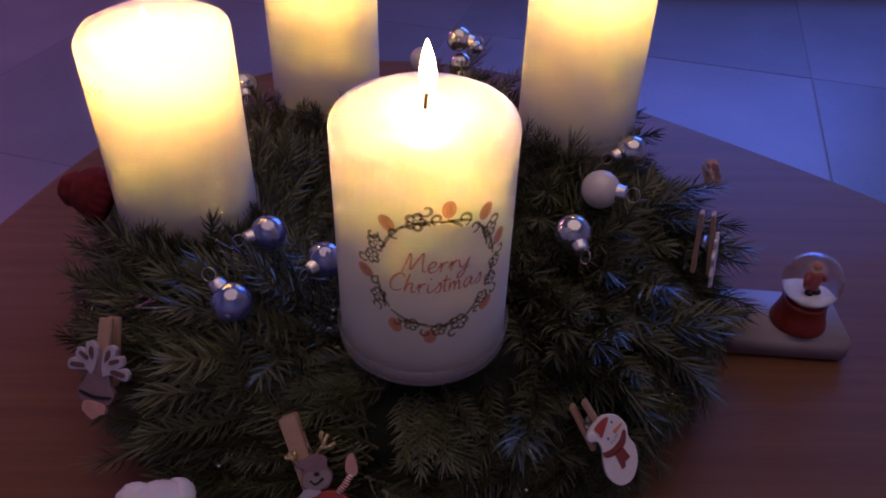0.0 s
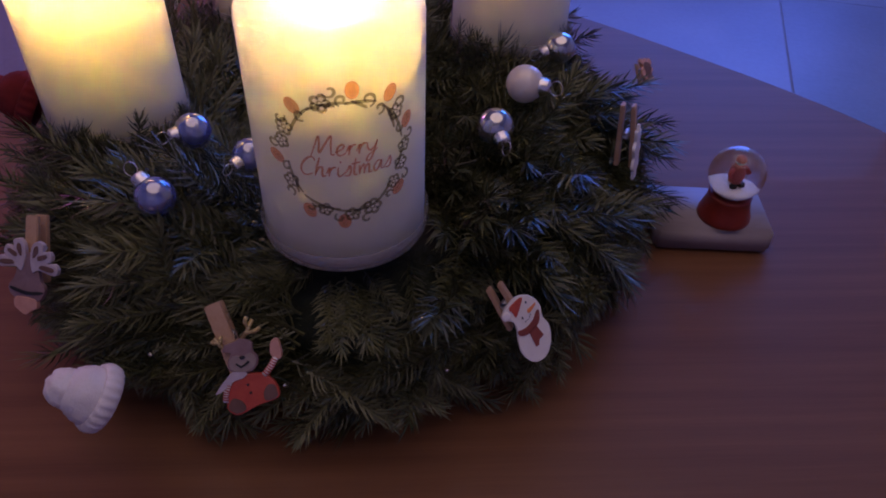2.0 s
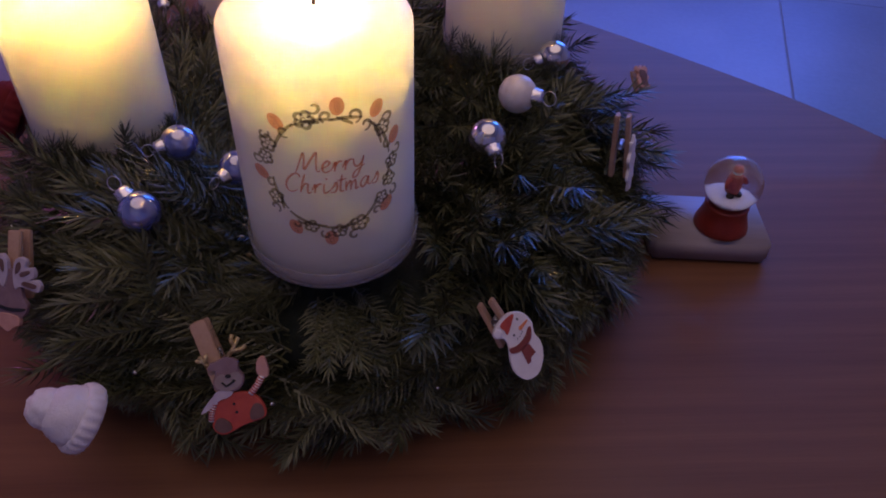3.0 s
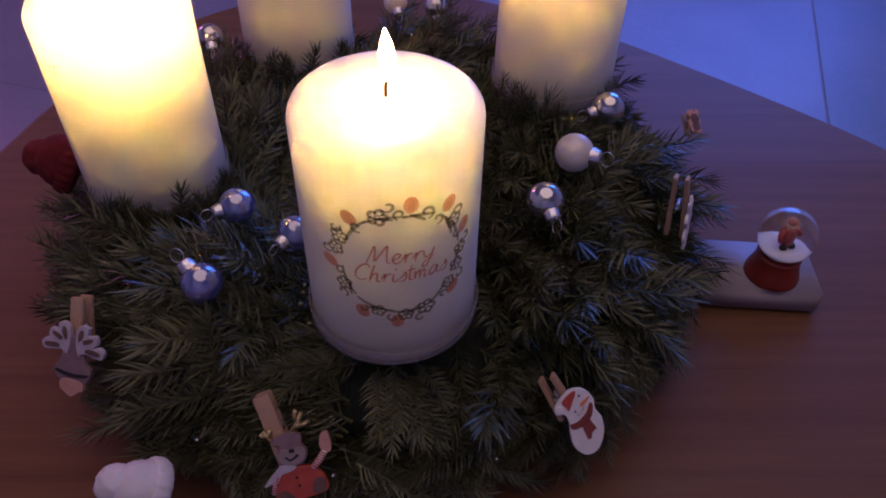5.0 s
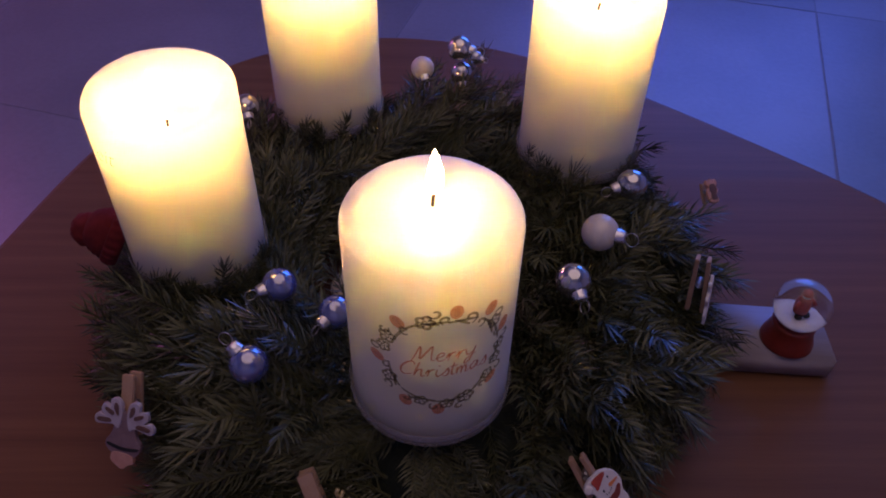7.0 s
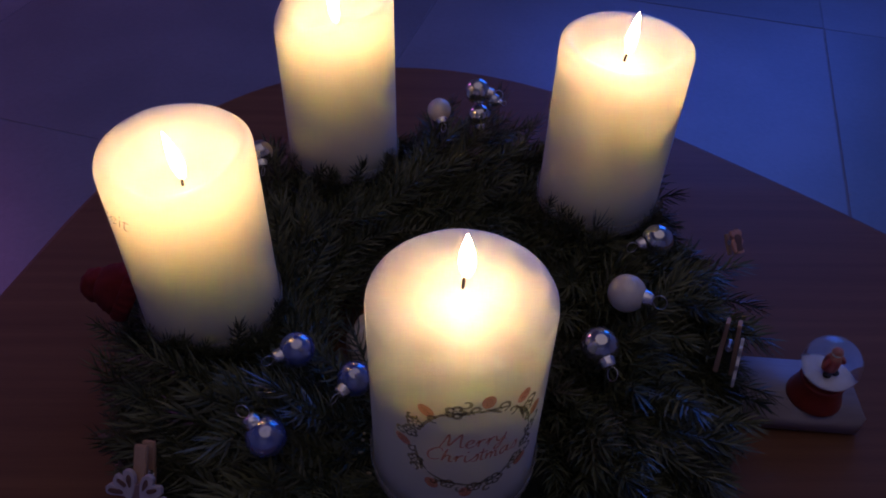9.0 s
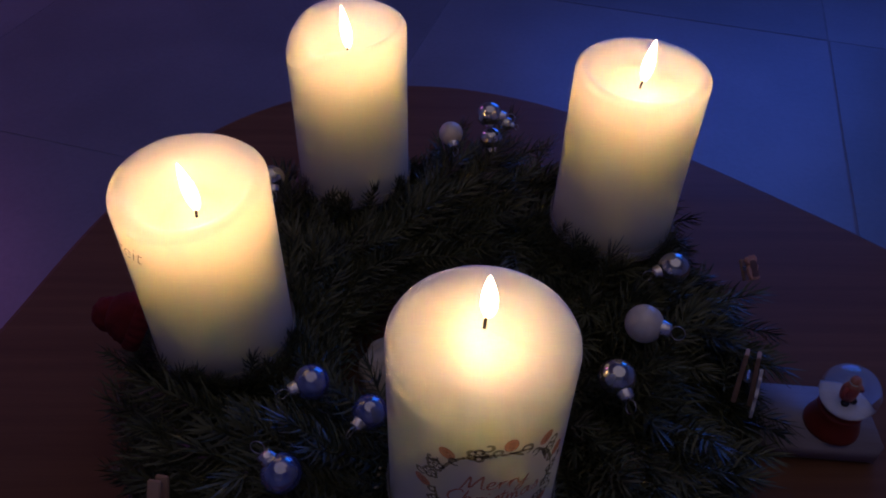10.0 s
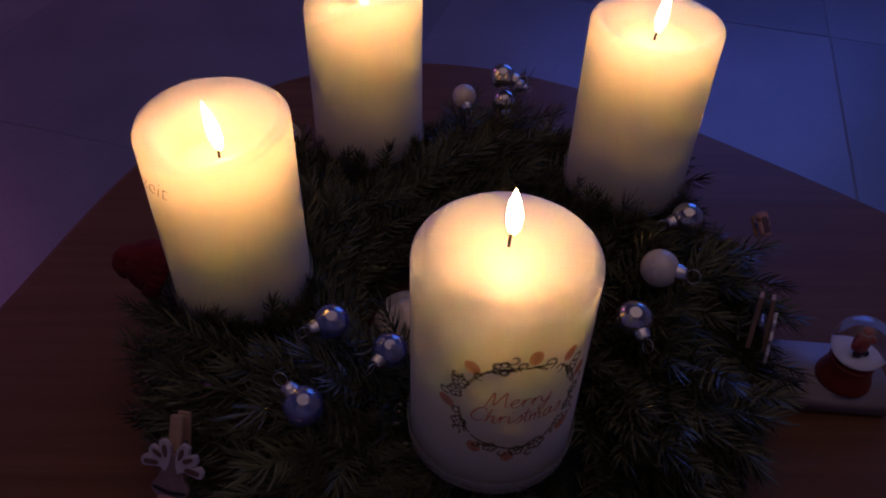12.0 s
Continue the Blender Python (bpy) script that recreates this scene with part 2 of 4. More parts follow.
def box(x0, x1, y0, y1, z0, z1, bevel=0.0, bm=None, m=None):
    bm = bm or bmesh.new()
    made = bmesh.ops.create_cube(bm, size=1, matrix=Matrix.Translation(((x0 + x1) / 2, (y0 + y1) / 2, (z0 + z1) / 2)) @ Matrix.Diagonal((x1 - x0, y1 - y0, z1 - z0, 1)))
    vs = made["verts"]
    if bevel:
        es = list({e for v in vs for e in v.link_edges})
        r = bmesh.ops.bevel(bm, geom=es, offset=bevel, segments=2, affect="EDGES")
        vs = list({v for f in r["faces"] for v in f.verts} | {v for v in vs if v.is_valid})
    if m is not None:
        bmesh.ops.transform(bm, matrix=m, verts=vs)
    return bm


def facing(place, right, normal):
    """A pose whose x is near right and whose z is normal."""
    z = Vector(normal).normalized()
    x = Vector(right)
    x = (x - z * x.dot(z)).normalized()
    y = z.cross(x)
    return Matrix.Translation(place) @ Matrix((x, y, z)).transposed().to_4x4()


# ---- the room ----
FLOOR_Z = -0.45
table = thing("coffee_table", "reddish brown wooden coffee table with a rounded edge", "table")


def table_edge(a):
    return (0.45 + 0.008 * math.cos(a) - 0.039 * math.sin(a) - 0.035 * math.cos(2 * a) - 0.013 * math.sin(2 * a)
            + 0.016 * math.cos(3 * a) - 0.0175 * math.sin(3 * a) + 0.0014 * math.cos(4 * a) + 0.0135 * math.sin(4 * a))


edge = [(0.02 + table_edge(a) * math.cos(a), 0.28 + table_edge(a) * math.sin(a)) for a in (2 * math.pi * i / 160 for i in range(160))]
part("tabletop", slab(edge, -0.028, 0.0, 0.006), TABLE, table, smooth=False)
for lx, ly in ((-0.22, 0.5), (0.2, 0.52), (-0.2, 0.02), (0.26, 0.02)):
    part("leg", lathe([(0, 0), (0.016, 0), (0.026, FLOOR_Z * -1 - 0.028), (0, FLOOR_Z * -1 - 0.028)], 16), DARK_WOOD, table, m=pose(lx, ly, FLOOR_Z))

floor = tagged(part("floor", box(-2.4, 2.6, -2.2, 3.1, FLOOR_Z - 0.1, FLOOR_Z - 0.0008), GROUT, smooth=False), "pale tiled floor with grey joints, lit blue", "floor", kind="structure")
for name, ext, lab in (("wall_north", (-2.4, 2.6, 3.1, 3.22), "far plain plaster wall"), ("wall_south", (-2.4, 2.6, -2.32, -2.2), "plain plaster wall"),
                       ("wall_west", (-2.52, -2.4, -2.32, 3.22), "plain plaster wall"), ("wall_east", (2.6, 2.72, -2.32, 3.22), "plain plaster wall")):
    tagged(part(name, box(*ext, FLOOR_Z - 0.1, 2.05), PLASTER, smooth=False), lab, "wall", kind="structure")
tagged(part("ceiling", box(-2.52, 2.72, -2.32, 3.22, 2.05, 2.15), PLASTER, smooth=False), "plain plaster ceiling", "ceiling", kind="structure")
bench = thing("low_cabinet", "low brown wooden cabinet standing on the tiles", "cabinet", pose(0.95, 2.62, FLOOR_Z))
part("body", box(-1.3, 1.3, -0.2, 0.2, 0.06, 0.42, 0.004), DARK_WOOD, bench, smooth=False)
part("plinth", box(-1.26, 1.26, -0.17, 0.17, 0.0, 0.06), DARK_WOOD, bench, smooth=False)
for i in range(3):
    part("door", box(-1.28 + i * 0.857, -1.28 + i * 0.857 + 0.845, -0.218, -0.2, 0.07, 0.41, 0.002), DARK_WOOD, bench, smooth=False)

# ---- fir wreath ----
CX, CY = -0.022, 0.372
CANDLES = {"front": (-0.0107, 0.2568, 0.0840), "left": (-0.1425, 0.354, 0.0815), "back": (-0.0812, 0.500, 0.0790), "right": (0.0852, 0.440, 0.0900)}
RADIUS = 0.0369
BAUBLES = [  # centre, radius, material, where the cap points, label
    ((-0.0958, 0.2543, 0.1008), 0.0093, "blue", (-0.55, 0.35, 0.6)),
    ((-0.0872, 0.3012, 0.1053), 0.0088, "blue", (-0.85, -0.5, 0.05)),
    ((-0.0583, 0.2880, 0.0997), 0.0086, "blue", (-0.55, -0.75, 0.0)),
    ((0.0634, 0.3053, 0.1046), 0.0096, "silver", (0.25, -0.95, -0.15)),
    ((0.0811, 0.3340, 0.1124), 0.0100, "white", (0.85, -0.45, 0.1)),
    ((0.1067, 0.3768, 0.1108), 0.0088, "silver", (-0.95, -0.2, -0.2)),
    ((0.0111, 0.5181, 0.1181), 0.0086, "silver", (0.9, -0.3, 0.0)),
    ((0.0129, 0.5124, 0.1020), 0.0078, "silver", (0.1, -0.7, -0.6)),
    ((-0.0149, 0.5154, 0.1039), 0.0082, "white", (0.2, -0.8, -0.4)),
    ((-0.1284, 0.4548, 0.1107), 0.0080, "silver", (0.2, -0.8, -0.3)),
]
wreath = thing("advent_wreath", "dense dark green fir wreath lying on the wooden table", "wreath", pose(CX, CY, 0))
RA, RB, RC, RZ = 0.118, 0.052, 0.036, 0.040


def ring_point(th, ph, grow=1.0):
    r = RA + RB * grow * math.cos(ph)
    return Vector((r * math.cos(th), r * math.sin(th), RZ + RC * grow * math.sin(ph)))


core = bmesh.new()
rows = [[core.verts.new(ring_point(2 * math.pi * i / 72, 2 * math.pi * j / 16, 0.76 + 0.06 * noise.noise(Vector((i * 0.7, j * 0.9, 0))))) for j in range(16)] for i in range(72)]
for i in range(72):
    for j in range(16):
        core.faces.new((rows[i][j], rows[(i + 1) % 72][j], rows[(i + 1) % 72][(j + 1) % 16], rows[i][(j + 1) % 16]))
part("bound_core", core, CORE, wreath)


def needle_arrays(rng, length, count, reach):
    """Vertices and faces of one fir twig along x: a thin stem and needles swept towards its tip."""
    vs, fs = [], []
    bend = rng.uniform(-0.25, 0.25)

    def stem(u):
        x = u * length
        return Vector((x, bend * length * u * u, 0.12 * length * u * u))
    for i in range(6):
        u = i / 5
        r = 0.0009 * (1 - 0.6 * u)
        p = stem(u)
        for k in range(3):
            a = k * 2.094
            vs.append((p.x, p.y + r * math.cos(a), p.z + r * math.sin(a)))
    for i in range(5):
        for k in range(3):
            a, b = i * 3 + k, i * 3 + (k + 1) % 3
            fs.append((a, b, b + 3, a + 3))
    for i in range(count):
        u = (i + rng.random()) / count
        u = 0.04 + 0.96 * u
        p = stem(u)
        roll = i * 2.4 + rng.uniform(-0.4, 0.4)
        sweep = radians(rng.uniform(48, 68)) * (1 - 0.6 * max(0, (u - 0.75) / 0.25))
        size = reach * rng.uniform(0.8, 1.1) * (1 - 0.2 * u)
        side = Vector((0, math.cos(roll), 0.85 * math.sin(roll) + 0.1))
        d = Vector((math.cos(sweep), 0, 0)) + side * math.sin(sweep)
        d.normalize()
        curl = Vector((0.16, 0, 0.02)) * size
        mid, tip = p + d * size * 0.55, p + d * size * 0.95 + curl
        w = d.cross(Vector((0.2, 0.1, 1))).normalized()
        h = d.cross(w)
        b0 = len(vs)
        for q, r in ((p, 0.00042), (mid, 0.00052)):
            vs += [tuple(q + w * r), tuple(q - w * r), tuple(q + h * r * 0.8)]
        vs.append(tuple(tip))
        for k in range(3):
            j = (k + 1) % 3
            fs.append((b0 + k, b0 + j, b0 + 3 + j, b0 + 3 + k))
            fs.append((b0 + 3 + k, b0 + 3 + j, b0 + 6))
    return np.array(vs), fs


rng = random.Random(7)
VARIANTS = [needle_arrays(rng, rng.uniform(0.040, 0.056), rng.randint(68, 84), rng.uniform(0.0138, 0.0168)) for _ in range(8)]
TWIG_MESHES = []
for vs, fs in VARIANTS:
    me = bpy.data.meshes.new("fir_twig")
    me.from_pydata([tuple(v) for v in vs], [], fs)
    me.materials.append(NEEDLE)
    TWIG_MESHES.append(me)


def twig_pose(rng):
    th = rng.uniform(0, 2 * math.pi)
    ph = radians(rng.choice((rng.uniform(-28, 35), rng.uniform(10, 95), rng.uniform(60, 165), rng.uniform(95, 190))))
    p = ring_point(th, ph, 0.9)
    er, et = Vector((math.cos(th), math.sin(th), 0)), Vector((-math.sin(th), math.cos(th), 0))
    n = (er * math.cos(ph) / RB + Vector((0, 0, 1)) * math.sin(ph) / RC).normalized()
    down = et.cross(n).normalized()
    if down.z > 0:
        down = -down
    a = radians(rng.gauss(28, 30))
    d = -et * math.cos(a) + (er * 0.75 + down * 0.5).normalized() * math.sin(a) + n * rng.uniform(0.12, 0.5)
    if math.cos(th) > 0.35 and math.sin(th) < 0.5:
        d = er * rng.uniform(0.0, 0.6) + et * rng.gauss(0, 0.35) + n * rng.uniform(0.5, 1.1) + Vector((0, -0.35, 0))
    if 0.7 < math.cos(th) and 0 < math.sin(th) and ph < 1.0:
        d += er * 0.3
    if p.z < 0.03:
        d.z = abs(d.z) * 0.5 + 0.05
    d.normalize()
    return facing(p, d, n + Vector((rng.gauss(0, 0.3), rng.gauss(0, 0.3), 0))), p, d


CLEAR = [((0.0720, 0.2030, 0.0630), 0.017), ((0.062, 0.214, 0.082), 0.008), ((-0.0530, 0.1900, 0.0640), 0.014), ((-0.0470, 0.1860, 0.0450), 0.016), ((-0.060, 0.196, 0.080), 0.009), ((-0.042, 0.188, 0.062), 0.008), ((-0.1590, 0.2395, 0.0690), 0.017), ((-0.155, 0.246, 0.088), 0.008),
         ((-0.118, 0.180, 0.053), 0.020), ((-0.193, 0.354, 0.093), 0.018), ((0.131, 0.316, 0.102), 0.016), ((0.139, 0.312, 0.084), 0.017), ((0.1775, 0.412, 0.080), 0.012), ((0.214, 0.337, 0.045), 0.028), ((0.205, 0.335, 0.025), 0.022)]
WIRE = varied("green_wire", (0.01, 0.02, 0.012), (0.03, 0.05, 0.03), 200, 0.4)


def blocked(p, d, margin=0.014, low=0.070, ring=0.016, size=1.0):
    for u in (0.0, 0.2, 0.4, 0.6, 0.8, 1.0, 1.2):
        q = p + d * 0.056 * size * u + Vector((CX, CY, 0))
        if math.hypot(q.x - CX, q.y - CY) > 0.217:
            return True
        if q.z < 0.012:
            return True
        for x, y, z in CANDLES.values():
            r = math.hypot(q.x - x, q.y - y)
            if r < RADIUS + 0.008 and q.z > z - 0.014:
                return True
        x, y, z = CANDLES["front"]
        if math.hypot(q.x - x, q.y - y) < RADIUS + ring and q.y < y and q.z > low:
            return True
        for c, r in CLEAR:
            off_c = q - Vector(c)
            if (off_c - Vector((0, -0.005, 0.005))).length < r + margin and off_c.dot(Vector((0, -0.75, 0.66))) > -0.013:
                return True
        for c, r, _, _ in BAUBLES:
            if (q - Vector(c) - Vector((0, -0.006, 0.006))).length < r + 0.008:
                return True
    return False


rng = random.Random(11)
placed = []
while len(placed) < 350:  # short inner shoots that fill the ring
    m, p, d = twig_pose(rng)
    if p.z < 0.074 and not blocked(p * 0.97, d * 0.5, 0.006, 0.077, 0.011):
        placed.append((m, p, rng.randrange(8), rng.uniform(0.5, 0.65)))
while len(placed) < 1450:
    m, p, d = twig_pose(rng)
    size = rng.uniform(0.85, 1.1) if p.z < 0.06 else rng.uniform(0.9, 1.25)
    if not blocked(p, d, size=size):
        placed.append((m, p, rng.randrange(8), size))
for i in range(1100):  # low outer shoots that reach down to the table
    th = radians(rng.uniform(190, 400))
    er, et = Vector((math.cos(th), math.sin(th), 0)), Vector((-math.sin(th), math.cos(th), 0))
    p = er * rng.uniform(0.135, 0.180) + Vector((0, 0, rng.uniform(0.014, 0.050)))
    d = (er * rng.uniform(0.2, 0.8) + et * rng.gauss(-0.2, 0.7) + Vector((0, 0, rng.uniform(-0.35, 0.35)))).normalized()
    size = rng.uniform(0.6, 0.85)
    if not blocked(p, d, 0.006, size=size):
        placed.append((facing(p, d, er + Vector((0, 0, 0.6))), p, rng.randrange(8), size))
for i in range(420):  # shoots that round off the outer edge beside the snow globe
    th = radians(rng.uniform(-45, 65))
    er, et = Vector((math.cos(th), math.sin(th), 0)), Vector((-math.sin(th), math.cos(th), 0))
    p = er * rng.uniform(0.130, 0.168) + Vector((0, 0, rng.uniform(0.025, 0.072)))
    d = (er * rng.uniform(0.4, 1.0) + et * rng.gauss(-0.3, 0.5) + Vector((0, 0, rng.uniform(-0.1, 0.6)))).normalized()
    size = rng.uniform(0.6, 0.9)
    if not blocked(p, d, 0.004, size=size):
        placed.append((facing(p, d, er + Vector((0, 0, 0.8))), p, rng.randrange(8), size))
for key in ("left", "back", "right"):  # tips that stand before the candle bases
    x, y, z = CANDLES[key]
    for i in range(26):
        a = radians(-170 + 160 * (i + rng.random()) / 26)
        p = Vector((x - CX + (RADIUS + 0.005) * math.cos(a), y - CY + (RADIUS + 0.005) * math.sin(a), z - 0.015))
        d = Vector((0.28 * math.cos(a) + rng.gauss(0, 0.25), 0.28 * math.sin(a) + rng.gauss(0, 0.1), 1)).normalized()
        if all((p + d * 0.03 + Vector((CX, CY, 0)) - Vector(c)).length > r + 0.012 for c, r, _, _ in BAUBLES):
            placed.append((facing(p, d, (math.cos(a), math.sin(a), 0.2)), p, rng.randrange(8), rng.uniform(0.5, 0.72)))
x, y, z = CANDLES["front"]
for i in range(40):  # low shoots that lie out from under the printed candle
    a = radians(-175 + 170 * (i + rng.random()) / 64)
    p = Vector((x - CX + (RADIUS + rng.uniform(-0.016, 0.002)) * math.cos(a), y - CY + (RADIUS + rng.uniform(-0.016, 0.002)) * math.sin(a), z - rng.uniform(0.012, 0.017)))
    d = Vector((math.cos(a) + rng.gauss(0, 0.5), math.sin(a) + rng.gauss(0, 0.3), rng.uniform(-0.25, 0.05))).normalized()
    if not blocked(p - Vector((0, 0, 0.014)), d, 0.012, 0.09, 0.0, 0.75):
        placed.append((facing(p, d, (0.2 * math.cos(a), 0.2 * math.sin(a), 1)), p, rng.randrange(8), rng.uniform(0.55, 0.75)))


def fits(q):
    """No needle pierces a candle above its foot or strays far from the ring."""
    m, p, k, s = q
    mm = np.array(m)
    w = (VARIANTS[k][0] * s) @ mm[:3, :3].T + mm[:3, 3] + np.array((CX, CY, 0))
    if (np.hypot(w[:, 0] - CX, w[:, 1] - CY) > 0.219).any() or w[:, 2].min() < 0.001:
        return False
    for key, (x, y, z) in CANDLES.items():
        grow, foot = (0.001, 0.003) if key == "front" else (-0.002, 0.014)
        inside = (np.hypot(w[:, 0] - x, w[:, 1] - y) < RADIUS + grow) & (w[:, 2] > z + foot)
        if inside.any():
            return False
    for c, r in CLEAR[:-2]:  # figures stay in sight
        o = w - np.array(c)
        if ((np.linalg.norm(o, axis=1) < r + 0.002) & (o @ np.array((0, -0.75, 0.66)) > -0.001)).any():
            return False
    return True


placed = [q for q in placed if fits(q)]
placed.sort(key=lambda q: q[1].y - 0.8 * q[1].z)
REST = placed[300:]
NEAR = placed[:300]
off, all_v, all_f = 0, [], []
for m, p, k, s in REST:
    vs, fs = VARIANTS[k]
    mm = np.array(m)
    all_v.append((vs * s) @ mm[:3, :3].T + mm[:3, 3])
    all_f.extend([tuple(i + off for i in f) for f in fs])
    off += len(vs)
me = bpy.data.meshes.new("fir_needles")
me.from_pydata(np.concatenate(all_v).tolist(), [], all_f)
me.materials.append(NEEDLE_REST)
rest = new("fir_needles", me)
rest.parent = wreath
tagged(rest, "many dark green fir needles", kind="stuff")

# ---- candles ----


def candle(key, label, height, pool_depth, pool_r, tilt, shoulder, flame_lean, flame_len, watts, foot=0.0):
    """tilt(angle): how far the rim sinks on that side."""
    x, y, z = CANDLES[key]
    ob = thing("pillar_candle", label, "candle", pose(x, y, z), "candles on the wreath")
    R, h, s = RADIUS, height, shoulder
    prof = [(0, foot + 0.0002), (R * 0.6, foot + 0.0002), (R - 0.0015, foot + 0.0002), (R - 0.0004, foot + 0.0006), (R, foot + 0.0014)]
    prof += [(R, foot + 0.0015 + (h - s - foot - 0.0015) * i / 10) for i in range(1, 11)]
    prof += [(R - s * (1 - math.cos(a)), h - s + s * math.sin(a)) for a in (radians(q) for q in (18, 36, 54, 72, 90))]
    run = (R - s) - pool_r
    for i in range(1, 7):
        u = i / 6
        prof.append((R - s - run * u, h - pool_depth * (3 * u * u - 2 * u ** 3)))
    prof += [(pool_r * q, h - pool_depth - 0.0006 * (1 - q)) for q in (0.75, 0.5, 0.25)] + [(0, h - pool_depth - 0.0004)]

    def lift(a, r, zz):
        w = max(0.0, (zz - (h - 0.035)) / 0.035)
        k = min(1.0, max(0.0, (r - pool_r * 0.8) / max(R - pool_r * 0.8, 1e-4)))
        return -tilt(a) * w * w * k + 0.0005 * noise.noise(Vector((3 * math.cos(a), 3 * math.sin(a), 20 * zz + x * 9))) * w * r / R
    part("wax_body", lathe(prof, 72, lift=lift), WAX, ob)
    wz = h - pool_depth - 0.001 + (0.002 if pool_depth < 0.001 else 0)
    fx, fy = flame_lean
    part("wick", tube([(0, 0, wz - 0.004), (0.0002, 0, wz + 0.003), (0.0012 + fx * 0.002, 0.0003, wz + 0.0062), (0.0024 + fx * 0.004, 0.0004, wz + 0.0082)], 0.0007, 7), WICK, ob, "curled black wick")
    fl = bmesh.new()
    steps = 14
    prof = [(0, 0)] + [(0.0034 * math.sin(math.pi * (i / steps) ** 0.74) ** 0.8 * (1 - 0.15 * i / steps), flame_len * i / steps) for i in range(1, steps)] + [(0, flame_len)]
    lathe(prof, 18, fl)
    for v in fl.verts:
        u = v.co.z / flame_len
        v.co.x += fx * flame_len * u * (0.6 + 0.4 * u)
        v.co.y += fy * flame_len * u
    part("flame", fl, FLAME, ob, "still bright candle flame", m=Matrix.Translation((0.0012, 0, wz + 0.0045)))
    lamp = bpy.data.lights.new("flame_light", "POINT")
    lamp.energy, lamp.color, lamp.shadow_soft_size = watts, (1.0, 0.525, 0.195), 0.003
    light = new("flame_light", lamp)
    light.parent = ob
    light.matrix_basis = Matrix.Translation((0.0012 + fx * flame_len * 0.4, fy * flame_len * 0.5, wz + 0.0045 + flame_len * 0.5))
    part("clear_cup", lathe([(0, -0.0008), (R + 0.0006, -0.0008), (R + 0.0013, -0.0002), (R + 0.0017, 0.0078), (R + 0.0015, 0.0081), (R + 0.0013, 0.0078), (R + 0.0009, 0.0002), (R, -0.0002), (0, -0.0002)], 64), CUP, ob, "thin clear cup round the foot of the candle", m=pose(0, 0, foot))
    return ob


def dip(depth, at, width):
    return lambda a: depth * math.exp(-((math.atan2(math.sin(a - radians(at)), math.cos(a - radians(at)))) / radians(width)) ** 2)


c_front = candle("front", "lit cream pillar candle printed with a floral wreath and greeting", 0.1135, 0.0002, 0.0200, dip(0.0, 0, 1), 0.0075, (-0.03, 0.0), 0.0215, 0.065, 0.003)
c_left = candle("left", "lit cream pillar candle burnt to a deep pool", 0.1088, 0.0245, 0.016, dip(0.009, -110, 70), 0.004, (-0.15, 0.0), 0.028, 0.053)
c_back = candle("back", "lit cream pillar candle with a rim melted down on one side", 0.1145, 0.021, 0.014, dip(0.021, 200, 48), 0.004, (-0.10, 0.0), 0.028, 0.063)
c_right = candle("right", "lit plain cream pillar candle with a shallow melted pool", 0.1102, 0.0125, 0.020, dip(0.002, -90, 80), 0.004, (0.07, 0.0), 0.0255, 0.072)

# ---- print on the candles ----


def wrap(bm, radius, turn, z):
    """Bend a flat drawing (x along the round, y up, z off the wax) onto a candle."""
    for v in bm.verts:
        a = radians(turn) + v.co.x / radius
        r = radius + v.co.z
        v.co = Vector((r * math.sin(a), -r * math.cos(a), z + v.co.y))
    return bm


def ribbon(points, width, bm, lift=0.00025):
    """A flat painted stroke that thins towards its ends."""
    n = len(points)
    left, right = [], []
    for i, (x, y) in enumerate(points):
        (x0, y0), (x1, y1) = points[max(i - 1, 0)], points[min(i + 1, n - 1)]
        k = math.hypot(x1 - x0, y1 - y0) or 1
        w = width * (0.35 + 0.65 * math.sin(math.pi * (0.1 + 0.8 * i / (n - 1)))) / 2
        nx, ny = -(y1 - y0) / k * w, (x1 - x0) / k * w
        left.append(bm.verts.new((x + nx, y + ny, lift)))
        right.append(bm.verts.new((x - nx, y - ny, lift)))
    for i in range(n - 1):
        bm.faces.new((left[i], right[i], right[i + 1], left[i + 1]))


def disc(outline, bm, lift=0.00025):
    bm.faces.new([bm.verts.new((x, y, lift)) for x, y in outline])


def curl(cx, cy, r, start, sense, bm, width=0.0013):
    pts = []
    for i in range(18):
        u = i / 17
        a = radians(start) + sense * u * 5.2
        rr = r * (1.25 - 0.95 * u)
        pts.append((cx + rr * math.cos(a), cy + rr * math.sin(a)))
    ribbon(pts, width, bm)


def flower(cx, cy, r, turn, bm):
    for k in range(5):
        a = radians(turn + 72 * k)
        px, py = cx + r * 0.62 * math.cos(a), cy + r * 0.62 * math.sin(a)
        ribbon([(px + r * 0.42 * math.cos(a + b), py + r * 0.42 * math.sin(a + b)) for b in (q * 0.45 - 2.2 for q in range(11))], r * 0.42, bm)
    ribbon([(cx + r * 0.3 * math.cos(b * 0.7), cy + r * 0.3 * math.sin(b * 0.7)) for b in range(10)], r * 0.25, bm)


